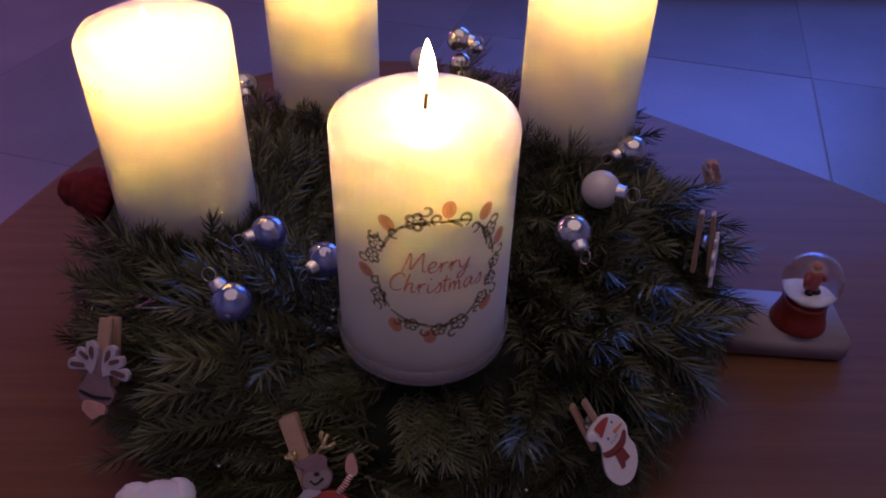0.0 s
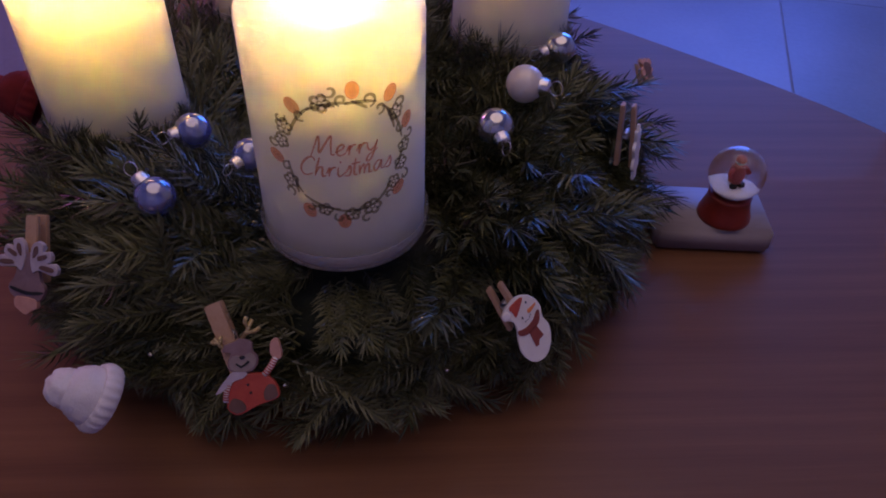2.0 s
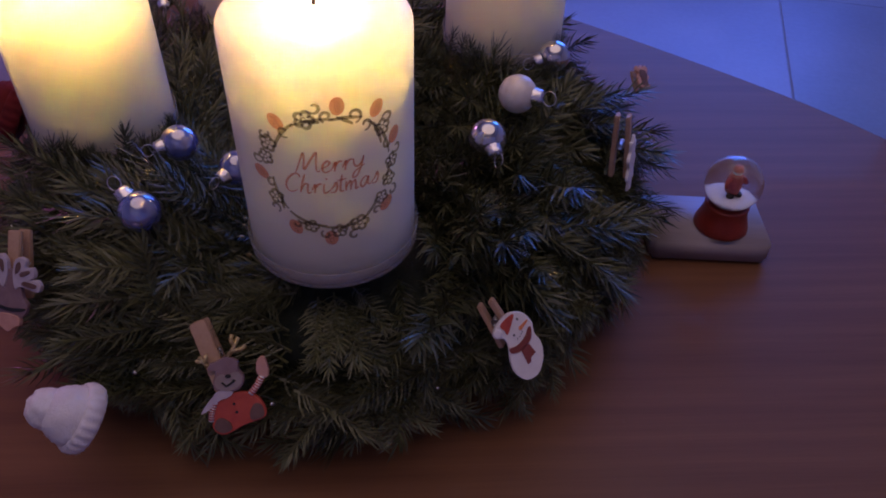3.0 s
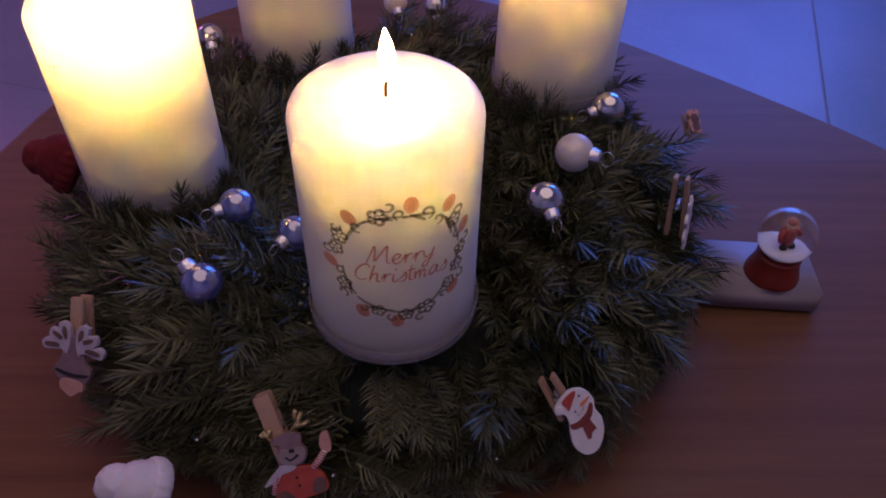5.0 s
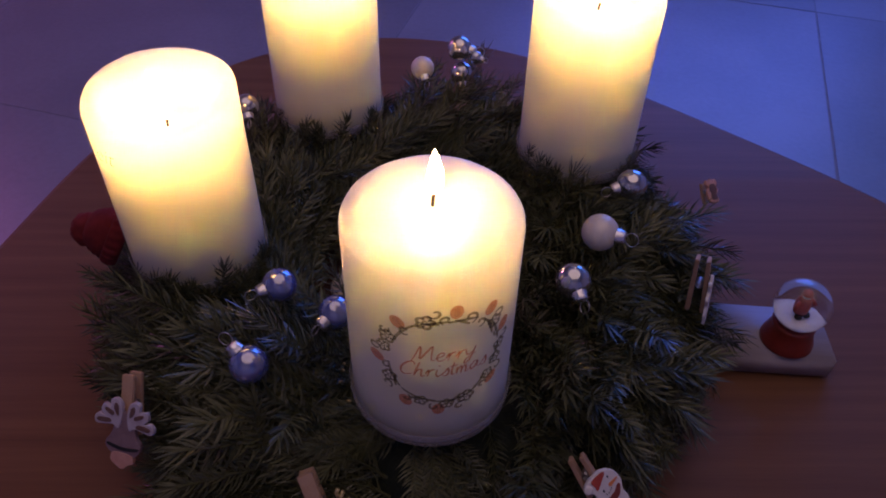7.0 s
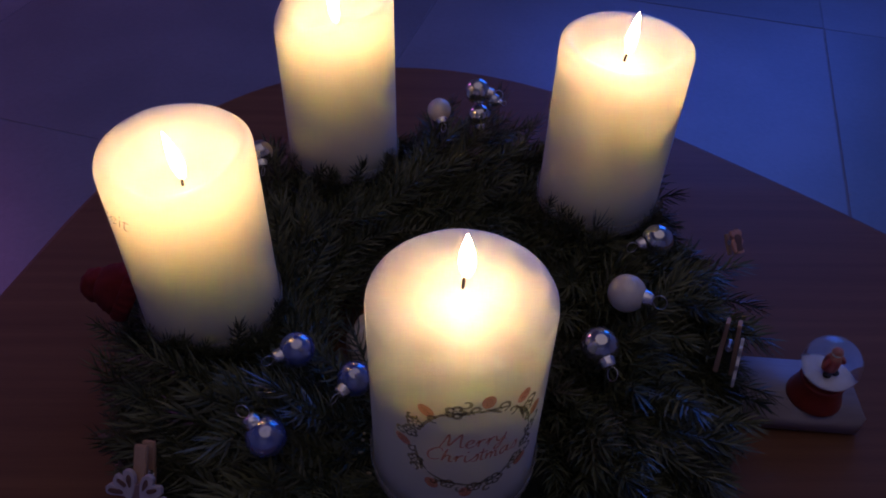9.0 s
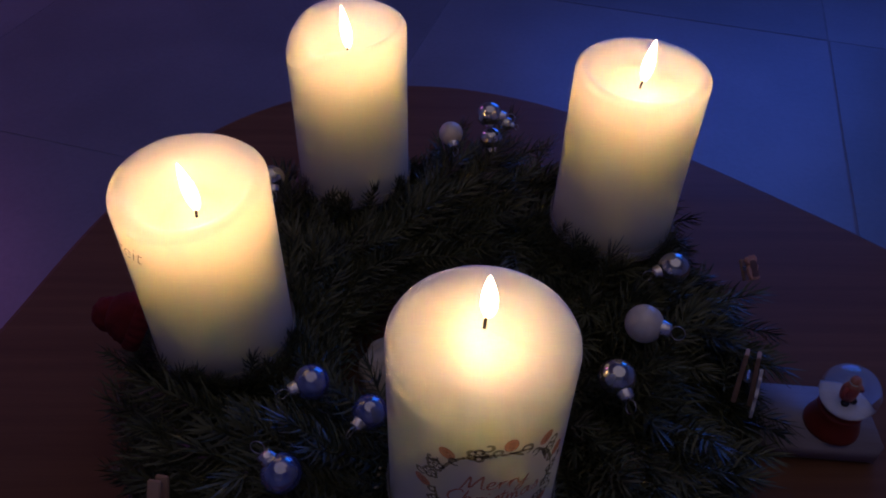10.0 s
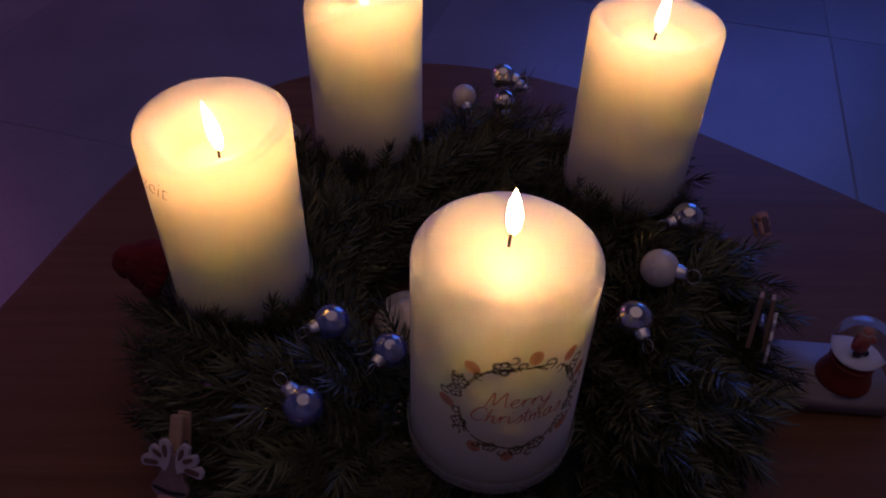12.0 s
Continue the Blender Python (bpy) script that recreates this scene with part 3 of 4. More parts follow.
def lettering(text, size, shear, offset=-0.012):
    """The flat mesh of a line of writing in the built-in font."""
    curve = bpy.data.curves.new("lettering", "FONT")
    curve.body, curve.size, curve.shear, curve.offset, curve.align_x, curve.resolution_u = text, size, shear, offset * size, "CENTER", 4
    curve.space_character = 0.98
    ob = bpy.data.objects.new("lettering", curve)
    scene.collection.objects.link(ob)
    dg = bpy.context.evaluated_depsgraph_get()
    me = bpy.data.meshes.new_from_object(ob.evaluated_get(dg))
    bpy.data.objects.remove(ob)
    bm = bmesh.new()
    bm.from_mesh(me)
    bmesh.ops.subdivide_edges(bm, edges=[e for e in bm.edges if e.calc_length() > size * 0.2], cuts=2)
    bpy.data.meshes.remove(me)
    return bm


TURN_F, MID_F = 8.0, 0.0612
vine, buds = bmesh.new(), []
RX, RY = 0.0253, 0.0262


def on_ring(deg, grow=1.0):
    a = radians(deg)
    return RX * grow * math.cos(a), RY * grow * math.sin(a)


# broken vine round the greeting, two strands that cross
for s0, s1, g0, g1 in ((8, 52, 0.98, 1.03), (60, 88, 1.05, 0.95), (84, 122, 0.97, 1.0), (118, 152, 1.02, 0.93), (186, 222, 0.92, 0.97), (224, 262, 0.98, 0.93), (256, 300, 0.95, 1.0), (296, 322, 1.0, 0.93), (336, 362, 0.93, 1.0),
                       (24, 48, 0.9, 1.02), (66, 82, 0.92, 1.0), (96, 112, 0.93, 1.02), (206, 220, 0.9, 1.04), (236, 252, 1.05, 0.92), (272, 288, 1.05, 0.9)):
    ribbon([on_ring(s0 + (s1 - s0) * i / 12, g0 + (g1 - g0) * i / 12) for i in range(13)], 0.0015, vine)
for deg, g, r, turn in ((108, 1.02, 0.0029, 0), (36, 1.06, 0.0026, 20), (152, 1.05, 0.0028, 10), (167, 1.03, 0.0025, 40), (358, 1.02, 0.0024, 15), (341, 1.0, 0.0025, 0), (207, 1.02, 0.0026, 30), (292, 1.03, 0.0029, 5), (273, 1.04, 0.0024, 20), (322, 1.0, 0.0024, 50), (248, 1.0, 0.0023, 0)):
    flower(*on_ring(deg, g), r * 1.2, turn, vine)
for deg, g, r, st, se in ((98, 1.18, 0.0019, 200, 1), (147, 1.18, 0.0018, 30, -1), (38, 1.22, 0.0018, 180, -1), (8, 1.15, 0.0018, 200, 1), (330, 1.17, 0.0018, 90, -1), (284, 1.2, 0.0017, 60, 1), (215, 1.17, 0.0017, 300, 1), (172, 1.19, 0.0016, 330, -1),
                          (90, 1.02, 0.0017, 250, -1), (68, 1.05, 0.0022, 280, 1), (54, 0.97, 0.0017, 260, 1), (130, 0.98, 0.0017, 300, -1), (18, 1.0, 0.0016, 100, 1), (236, 1.1, 0.0014, 80, -1), (262, 1.1, 0.0015, 120, 1), (193, 0.98, 0.0016, 60, 1), (310, 1.08, 0.0014, 10, 1)):
    curl(*on_ring(deg, g), r * 1.25, st, se, vine)
for deg, g, tilt in ((130, 1.16, 38), (82, 1.17, 0), (52, 1.24, -28), (20, 1.16, -25), (319, 1.17, 140), (266, 1.17, 180), (237, 1.17, 200), (184, 1.14, 60)):
    x, y = on_ring(deg, g)
    bud, streaks = bmesh.new(), bmesh.new()
    disc(oval(x, y, 0.0026, 0.0040, 18, tilt, 0.06, 2), bud)
    t = radians(tilt)
    for q in (-0.45, 0.1, 0.55):
        ribbon([(x + (q * 0.0018 * math.cos(v)) * math.cos(t) - 0.0026 * math.sin(v) * math.sin(t), y + (q * 0.0018 * math.cos(v)) * math.sin(t) + 0.0026 * math.sin(v) * math.cos(t)) for v in (radians(w) for w in range(-70, 71, 20))], 0.00035, streaks, 0.0004)
    buds.append((bud, streaks))
part("printed_vine", wrap(vine, RADIUS, TURN_F, MID_F), VINE, c_front, "grey green printed vine with small flowers", smooth=False)
for bud, streaks in buds:
    printed = part("printed_bud", wrap(bud, RADIUS, TURN_F, MID_F), PRINT_RED, c_front, "orange red printed flower bud", smooth=False)
    part("bud_streaks", wrap(streaks, RADIUS, TURN_F, MID_F), PRINT_PALE, printed, smooth=False)
SCRIPT = {  # pen strokes of a looped handwriting, in heights of a small letter, and how far each letter moves on
    "M": (1.75, [(0, -0.1), (0.25, 1), (0.45, 1.85), (0.55, 1.2), (0.6, 0.3), (1, 1.2), (1.35, 1.9), (1.4, 1), (1.5, 0.15), (1.75, 0.2)]),
    "e": (0.8, [(0, 0.35), (0.45, 0.6), (0.6, 0.9), (0.4, 1.05), (0.15, 0.75), (0.15, 0.25), (0.4, 0), (0.8, 0.25)]),
    "r": (0.75, [(0, 0.3), (0.2, 0.9), (0.22, 0.5), (0.2, 0)], [(0.22, 0.5), (0.45, 0.9), (0.7, 0.9)]),
    "y": (0.95, [(0, 0.95), (0.1, 0.4), (0.35, 0.15), (0.65, 0.45), (0.8, 1)], [(0.8, 1), (0.65, 0.1), (0.4, -0.7), (0.1, -0.8), (0.2, -0.3), (0.9, 0.2)]),
    "C": (1.1, [(1.1, 1.5), (0.95, 1.85), (0.55, 1.75), (0.15, 1.1), (0.1, 0.4), (0.45, 0), (1, 0.25)]),
    "h": (0.95, [(0.1, 0), (0.2, 1), (0.35, 1.9)], [(0.12, 0.2), (0.35, 0.85), (0.6, 0.9), (0.62, 0.4), (0.7, 0), (0.95, 0.15)]),
    "i": (0.45, [(0.1, 0.95), (0.1, 0.3), (0.25, 0), (0.5, 0.2)], [(0.2, 1.35), (0.24, 1.5)]),
    "s": (0.65, [(0, 0.1), (0.35, 0.6), (0.5, 1), (0.62, 0.5), (0.5, 0.05), (0.15, 0.05)]),
    "t": (0.55, [(0.25, 1.7), (0.2, 0.8), (0.25, 0.1), (0.5, 0.1)], [(-0.05, 1.15), (0.6, 1.25)]),
    "m": (1.1, [(0.05, 0.95), (0.1, 0)], [(0.1, 0.4), (0.35, 0.95), (0.45, 0.5), (0.45, 0)], [(0.45, 0.4), (0.7, 0.95), (0.82, 0.5), (0.85, 0.05), (1.1, 0.15)]),
    "a": (0.95, [(0.7, 0.85), (0.4, 1), (0.1, 0.5), (0.25, 0.05), (0.5, 0.25), (0.7, 0.9), (0.72, 0.2), (0.95, 0.1)]),
}


def eased(pts, n=6):
    """An open line drawn smoothly through its points."""
    ps = [Vector(pts[0])] + [Vector(p) for p in pts] + [Vector(pts[-1])]
    out = []
    for p0, p1, p2, p3 in zip(ps, ps[1:], ps[2:], ps[3:]):
        for k in range(n):
            t = k / n
            q = 0.5 * ((2 * p1) + (p2 - p0) * t + (2 * p0 - 5 * p1 + 4 * p2 - p3) * t * t + (3 * p1 - p0 - 3 * p2 + p3) * t ** 3)
            out.append((q.x, q.y))
    return out + [tuple(pts[-1])]


for text, dx, dy, size in (("Merry", 0.0, 0.0022, 0.0053), ("Christmas", 0.0, -0.0076, 0.0052)):
    bm, pen = bmesh.new(), -sum(SCRIPT[c][0] for c in text) / 2
    for k, c in enumerate(text):
        for stroke in SCRIPT[c][1:]:
            ribbon([(dx + (pen + x + 0.12 * y) * size, dy + y * size * 0.92) for x, y in eased(stroke)], 0.00095, bm, 0.00025 + 0.00003 * (k % 2))
        pen += SCRIPT[c][0]
    part("printed_greeting", wrap(bm, RADIUS, TURN_F, MID_F), PRINT_RED, c_front, "orange red handwritten greeting", smooth=False)
bm = lettering("erzeit", 0.0135, 0.35, -0.024)
for v in bm.verts:
    v.co.z = 0.0003
part("printed_word", wrap(bm, RADIUS, -51, 0.0830), PRINT_BROWN, c_left, "thin brown handwritten word", smooth=False)

# ---- baubles ----
SKIN = {"blue": (BLUE, "shiny blue glass mini bauble lying in the fir twigs"), "silver": (SILVER, "mirror silver glass mini bauble lying in the fir twigs"), "white": (MATT_WHITE, "matt pearl white mini bauble lying in the fir twigs")}


def bauble(centre, r, skin, cap):
    ob = thing("christmas_bauble", SKIN[skin][1], "bauble", facing(centre, (0.3, 0.2, 0.9), cap), "mini baubles")
    prof = [(0, -r)] + [(r * math.sin(a), -r * math.cos(a)) for a in (math.pi * i / 20 for i in range(1, 19))] + [(r * 0.30, r * 0.965)]
    part("glass_ball", lathe(prof, 36), SKIN[skin][0], ob)
    k = r * 0.40
    cup = bmesh.new()
    n = 24
    rings = []
    for j, (q, z) in enumerate(((1.15, 0.90), (1.12, 1.02), (1.0, 1.16), (0.98, 1.32), (0.8, 1.40), (0.0, 1.41))):
        rings.append([cup.verts.new((k * q * (1 + (0.07 if j < 3 and i % 2 else 0)) * math.cos(2 * math.pi * i / n), k * q * (1 + (0.07 if j < 3 and i % 2 else 0)) * math.sin(2 * math.pi * i / n), r * z)) for i in range(n)])
    for a, b in zip(rings, rings[1:]):
        for i in range(n):
            cup.faces.new((a[i], a[(i + 1) % n], b[(i + 1) % n], b[i]))
    bmesh.ops.remove_doubles(cup, verts=cup.verts, dist=1e-6)
    c = part("cap", cup, CAP, ob, "crinkled silver cap")
    loop = [(0.0034 * (r / 0.009) * math.sin(a), 0, r * 1.38 + 0.0032 * (r / 0.009) * (1 - math.cos(a))) for a in (2 * math.pi * i / 20 for i in range(21))]
    part("wire_loop", tube(loop, 0.00024, 6), STEEL, c)
    return ob


for c, r, skin, cap in BAUBLES:
    bauble(c, r, skin, cap)
bauble((0.0225, 0.5123, 0.1146), 0.0045, "silver", (0.8, -0.5, 0.0))
core_ball = thing("large_bauble", "champagne coloured crumpled shiny bauble inside the wreath", "bauble", pose(-0.050, 0.366, 0.030))
bm = lathe([(0, -0.022)] + [(0.022 * math.sin(a), -0.022 * math.cos(a)) for a in (math.pi * i / 32 for i in range(1, 32))] + [(0, 0.022)], 48)
for v in bm.verts:
    v.co *= 1 + 0.10 * noise.noise(v.co * 70) + 0.05 * noise.noise(v.co * 190)
part("ball", bm, CHAMPAGNE, core_ball)

# ---- wooden clips ----


def clothes_peg(parent, length=0.034, width=0.0048, gap=0.0022):
    """A small wooden peg: its length along y, its front face towards z."""
    for k, s in ((1, 1), (-1, -1)):
        bm = box(-width / 2, width / 2, -length * 0.5, length * 0.5, -0.0013, 0.0013, 0.0004)
        for v in bm.verts:
            u = (v.co.y + length * 0.5) / length
            if v.co.z * s < 0:
                v.co.z += s * 0.0006 * u
        part("prong", bm, PEG, parent, m=pose(0, 0, s * (0.0016 + gap / 2), s * -2.5), smooth=False)
    coil = [(-width / 2 - 0.0004 + 0.0001 * i, 0.0017 * math.cos(i * 0.75) + 0.001, 0.0017 * math.sin(i * 0.75)) for i in range(int((width + 0.0008) / 0.0001))]
    part("spring", tube(coil, 0.0003, 5), STEEL, parent, "small steel spring")


def layer(parent, name, outlines, z, material, label="", thick=0.0004):
    """Painted shapes on a flat wooden figure, as one thin coat."""
    bm = bmesh.new()
    for o in outlines:
        slab(o, z, z + thick, 0, bm)
    return part(name, bm, material, parent, label, smooth=False)


def smooth_outline(pts, n=6):
    out, k = [], len(pts)
    for i in range(k):
        p0, p1, p2, p3 = (Vector(pts[(i + j - 1) % k]) for j in range(4))
        for s in range(n):
            t = s / n
            q = 0.5 * ((2 * p1) + (p2 - p0) * t + (2 * p0 - 5 * p1 + 4 * p2 - p3) * t * t + (3 * p1 - p0 - 3 * p2 + p3) * t ** 3)
            out.append((q.x, q.y))
    return out


def mm(pts):
    return [(x * 0.001, y * 0.001) for x, y in pts]


# snowman: origin in the middle of the flat figure
snowman = thing("snowman_clip", "white wooden snowman clip with red hat and scarf", "clip", facing((0.0718, 0.2042, 0.0655), (0.955, 0.10, 0.28), (0.10, -0.80, 0.59)), "wooden clips on the wreath")
peg = thing("peg", "", "")
peg.parent, peg.matrix_basis = snowman, pose(-0.0060, 0.0105, -0.0075, 0, 62, 14)
clothes_peg(peg, 0.022, 0.0048, 0.0030)
body = smooth_outline(mm([(-2, -16.5), (4, -15.5), (8.2, -9), (9, -2), (7.3, 2.5), (7.5, 8), (4.5, 13), (-1, 14.6), (-6, 12.5), (-9.4, 9.6), (-10.4, 7.2), (-8.6, 5.2), (-6.2, 4), (-5.6, 0), (-6.5, -5), (-6.2, -11.5)]))
part("figure_board", slab(body, -0.0018, 0.0, 0.0004), SNOW_PAINT, snowman, smooth=False)
layer(snowman, "hat", [smooth_outline(mm([(-6.4, 10.6), (-2, 13.3), (0.6, 13.4), (-1.6, 9.6), (-4.4, 5.8), (-5.2, 7.8)]), 5)], 0.0, RED_PAINT, "red painted hat")
layer(snowman, "nose", [mm([(1.2, 7.4), (5.8, 9.6), (5.6, 8.8), (2.2, 5.9), (1.2, 6.2)])], 0.0, ORANGE_PAINT, "orange carrot nose")
layer(snowman, "scarf", [smooth_outline(mm([(-5.4, -0.6), (-1.8, -0.2), (2.6, 2.4), (5.2, 6), (6.4, 5.4), (5.2, 1.2), (2.6, -1.4), (-1.6, -3.2), (-5.0, -2.8)]), 4), mm([(-0.8, -2), (3.2, -0.2), (5.4, -5.6), (2.8, -7.2), (2.2, -9.2), (0.6, -9.8)])], 0.0, DARK_RED_PAINT, "dark red scarf")
for x, y in ((1.6, 11), (-1.7, 4.6)):
    layer(snowman, "eye", [oval(x * 0.001, y * 0.001, 0.00042, 0.00055, 8)], 0.0, BLACK_PAINT)
layer(snowman, "mouth", [oval(x * 0.001, y * 0.001, 0.00025, 0.00025, 6) for x, y in ((-0.7, 2.7), (0.5, 3.2), (1.5, 4.2), (2.2, 5))], 0.0, BLACK_PAINT)
part("pompom", slab(oval(-0.0086, 0.0074, 0.0022, 0.0022, 14), 0.0, 0.0009, 0.0006), SNOW_PAINT, snowman)

# reindeer in a red jumper
deer = thing("reindeer_clip", "wooden reindeer clip in a red jumper with glittering gold antlers", "clip", facing((-0.0510, 0.1890, 0.0500), (0.97, -0.18, 0.20), (0.02, -0.78, 0.62)) @ Matrix.Scale(1.2, 4), "wooden clips on the wreath")
peg = thing("peg", "", "")
peg.parent, peg.matrix_basis = deer, pose(-0.0085, 0.0145, -0.0068, 0, 0, 18)
clothes_peg(peg, 0.0285, 0.0062)
part("jumper", slab(smooth_outline(mm([(-9, -10), (-5, -12.6), (2, -9.5), (9.6, -7), (9.2, -2), (5, 2), (-2, 2.4), (-6, 0.5), (-8, -4)])), -0.0018, 0.0002, 0.0003), RED_PAINT, deer, "red painted jumper", smooth=False)
layer(deer, "jumper_buttons", [oval(-0.001, -0.0015, 0.0005, 0.0005, 8), oval(-0.0002, -0.0045, 0.0005, 0.0005, 8)], 0.0002, BLACK_PAINT)
layer(deer, "jumper_patch", [smooth_outline(mm([(-8.4, -9.8), (-5.5, -11.8), (-2.2, -10.4), (-3.5, -7.4), (-6.8, -6.4)]), 4), smooth_outline(mm([(5, -7.6), (9.2, -6.6), (8.8, -2.6), (6.4, -1.8), (4.6, -4.4)]), 4)], 0.0002, BROWN_PAINT, "dark patches")
part("head", slab(smooth_outline(mm([(-7.4, 4.2), (-3, 2.6), (1.6, 4), (3.2, 8), (1.4, 11), (1.2, 14), (-2.5, 15.6), (-6, 14.2), (-8.6, 13.2), (-9.2, 11), (-6.6, 10.4), (-7.6, 7.4)])), -0.0014, 0.0006, 0.0003), MAUVE_PAINT, deer, "grey brown head", smooth=False)
layer(deer, "muzzle", [smooth_outline(mm([(-6.4, 4.6), (-2.6, 3.4), (1.2, 4.8), (2.6, 8), (0.8, 10.2), (-2.2, 9.2), (-5.2, 9.4), (-7, 7.4)]), 5)], 0.0006, GREY_PAINT, "pale grey muzzle")
layer(deer, "mouth_line", [mm([(-4.4, 6.8), (-3, 5.6), (-1.6, 6.4), (-0.4, 7.6), (0.4, 7), (-1.5, 5.6), (-3, 4.9), (-4.8, 6.4)]), oval(-0.0022, 0.0088, 0.0011, 0.0007, 10)], 0.001, BLACK_PAINT)
layer(deer, "muffler", [smooth_outline(mm([(-8.5, 1.2), (-6, 3.6), (-1, 3), (-2.5, 1.2), (-6, 0), (-9.6, -3), (-12.6, -4.4), (-10.8, -1.4)]), 4)], 0.0004, LILAC_PAINT, "pale blue muffler")
for x, y, t in ((-2.2, 16.4, -28), (-9.3, 13.2, 42)):
    ant = bmesh.new()
    t = radians(t)
    for pts in (((0, 0), (0.6, 3.5), (0.4, 8)), ((0.4, 2.6), (3, 4.4), (4.2, 6.4)), ((0.4, 4.6), (-1.6, 6.2), (-1.8, 8))):
        f = 1.0 if x > -5 else 0.6
        tube([((x + f * (px * math.cos(t) - py * math.sin(t))) * 0.001, (y - 1 + f * (px * math.sin(t) + py * math.cos(t))) * 0.001, -0.0004) for px, py in pts], 0.00085, 6, ant)
    part("antler", ant, GOLD, deer, "gold glitter antler")
for pts, name in (([(5, 1.6), (7.6, 4.6), (9.6, 8)], "raised_arm"), ([(-7.6, -0.5), (-9, -4), (-9.4, -7.5)], "lowered_arm")):
    arm = part(name, tube([(x * 0.001, y * 0.001, -0.0004) for x, y in pts], 0.0012, 8), SNOW_PAINT, deer, "white arm with dark stripes")
    for i in range(1, 8):
        u = i / 8 * (len(pts) - 1)
        k = min(int(u), len(pts) - 2)
        x, y = (pts[k][j] + (pts[k + 1][j] - pts[k][j]) * (u - k) for j in (0, 1))
        dx, dy = (pts[k + 1][j] - pts[k][j] for j in (0, 1))
        part("stripe", lathe([(0.00132, -0.00022), (0.00132, 0.00022), (0.0011, 0.00022), (0.0011, -0.00022), (0.00132, -0.00022)], 10), RED_PAINT, arm, m=facing((x * 0.001, y * 0.001, -0.0004), (0, 0, 1), (dx, dy, 0)))
part("mitten", slab(smooth_outline(mm([(8.2, 8.4), (11, 7.2), (12, 9.5), (10.8, 14.6), (8.4, 14.2), (7.6, 11)]), 4), -0.0014, 0.0006, 0.0004), PINK_PAINT, deer, "pale red mitten", smooth=False)

# moose with lilac antlers
moose = thing("moose_clip", "wooden moose clip with pale lilac antlers and pink nose", "clip", facing((-0.1585, 0.2390, 0.0665), (0.93, -0.35, 0.06), (-0.25, -0.80, 0.55)) @ Matrix.Scale(1.15, 4), "wooden clips on the wreath")
peg = thing("peg", "", "")
peg.parent, peg.matrix_basis = moose, pose(-0.0015, 0.010, -0.0070, -3, 0, 6)
clothes_peg(peg, 0.028, 0.0058, 0.0026)
part("head", slab(smooth_outline(mm([(-2.8, 9), (2.8, 9), (4.6, 4), (6, -1), (8.2, -4), (7.2, -8), (4, -10), (-4, -10), (-7.6, -8), (-8.4, -5), (-6, -1), (-4.6, 4)])), -0.0018, 0.0, 0.0003), MAUVE_PAINT, moose, "mauve brown head", smooth=False)
part("muzzle", slab(smooth_outline(mm([(-4.2, -9), (4.2, -9), (5.4, -12.5), (3.4, -13.6), (0.4, -16), (-3, -14.6), (-5.2, -12.6)])), -0.0016, 0.0004, 0.0003), PINK_PAINT, moose, "pink nose", smooth=False)
layer(moose, "smile", [smooth_outline(mm([(-7, -5.2), (0, -6.2), (7, -5.4), (6.4, -6.6), (0, -7.6), (-6.6, -6.4)]), 4)], 0.0, BLACK_PAINT)
for s in (-1, 1):
    ear = part("antler", slab(smooth_outline([(s * x * 0.001, y * 0.001) for x, y in ((2.6, 2), (5.4, 3.2), (12.6, 2.2), (14, 5), (12, 7), (9.2, 6.6), (11, 8.4), (10, 11.6), (6.8, 11), (6.8, 14), (4, 15), (1.6, 12.6), (1.2, 7))]), -0.0014, 0.0006, 0.0004), LILAC_PAINT, moose, "pale lilac antler", smooth=False)
    layer(ear, "antler_hollow", [smooth_outline([(s * x * 0.001, y * 0.001) for x, y in ps], 4) for ps in (((6, 4.2), (11.6, 3.6), (12, 5.2), (7, 5.8)), ((5.4, 7.4), (8.8, 9.2), (8.4, 10.4), (5, 9)), ((2.8, 8), (4.8, 10.8), (4.4, 13.2), (3, 12)))], 0.0006, BROWN_PAINT, "brown hollow")

# two pegs that clip sideways into the twigs
side_clip = thing("edge_on_clip", "wooden clip with a white wavy edged figure", "clip", facing((0.1350, 0.3140, 0.0900), (0.45, 0.88, -0.05), (0.90, -0.42, 0.12)), "wooden clips on the wreath")
peg = thing("peg", "", "")
peg.parent, peg.matrix_basis = side_clip, pose(0, 0.0030, 0, 0, 0, 0)
clothes_peg(peg, 0.036, 0.0055, 0.0034)
wavy = [((0.0075 + 0.0017 * math.cos(9 * a)) * math.cos(a), -0.0065 + (0.0150 + 0.0017 * math.cos(9 * a)) * math.sin(a)) for a in (2 * math.pi * i / 72 for i in range(72))]
part("figure_board", slab(wavy, 0.0050, 0.0066, 0.0005), SNOW_PAINT, side_clip, "white painted wavy board", smooth=False)
far_clip = thing("figure_clip", "small brown and pink wooden figure clip", "clip", facing((0.1715, 0.4115, 0.0770), (0.8, 0.5, -0.4), (0.55, -0.45, 0.7)) @ Matrix.Scale(0.75, 4), "wooden clips on the wreath")
peg = thing("peg", "", "")
peg.parent, peg.matrix_basis = far_clip, pose(0, 0.0, -0.005)
clothes_peg(peg, 0.018)
part("figure_board", slab(smooth_outline(mm([(-6, -9), (6, -9), (5, -3), (8, 1), (6, 4), (8, 8), (5, 11), (2, 8), (0, 11), (-3, 8), (-6, 10), (-8, 6), (-5, 3), (-8, -1)])), 0, 0.0022, 0.0006), PINK_PAINT, far_clip, "pink edged board", smooth=False)
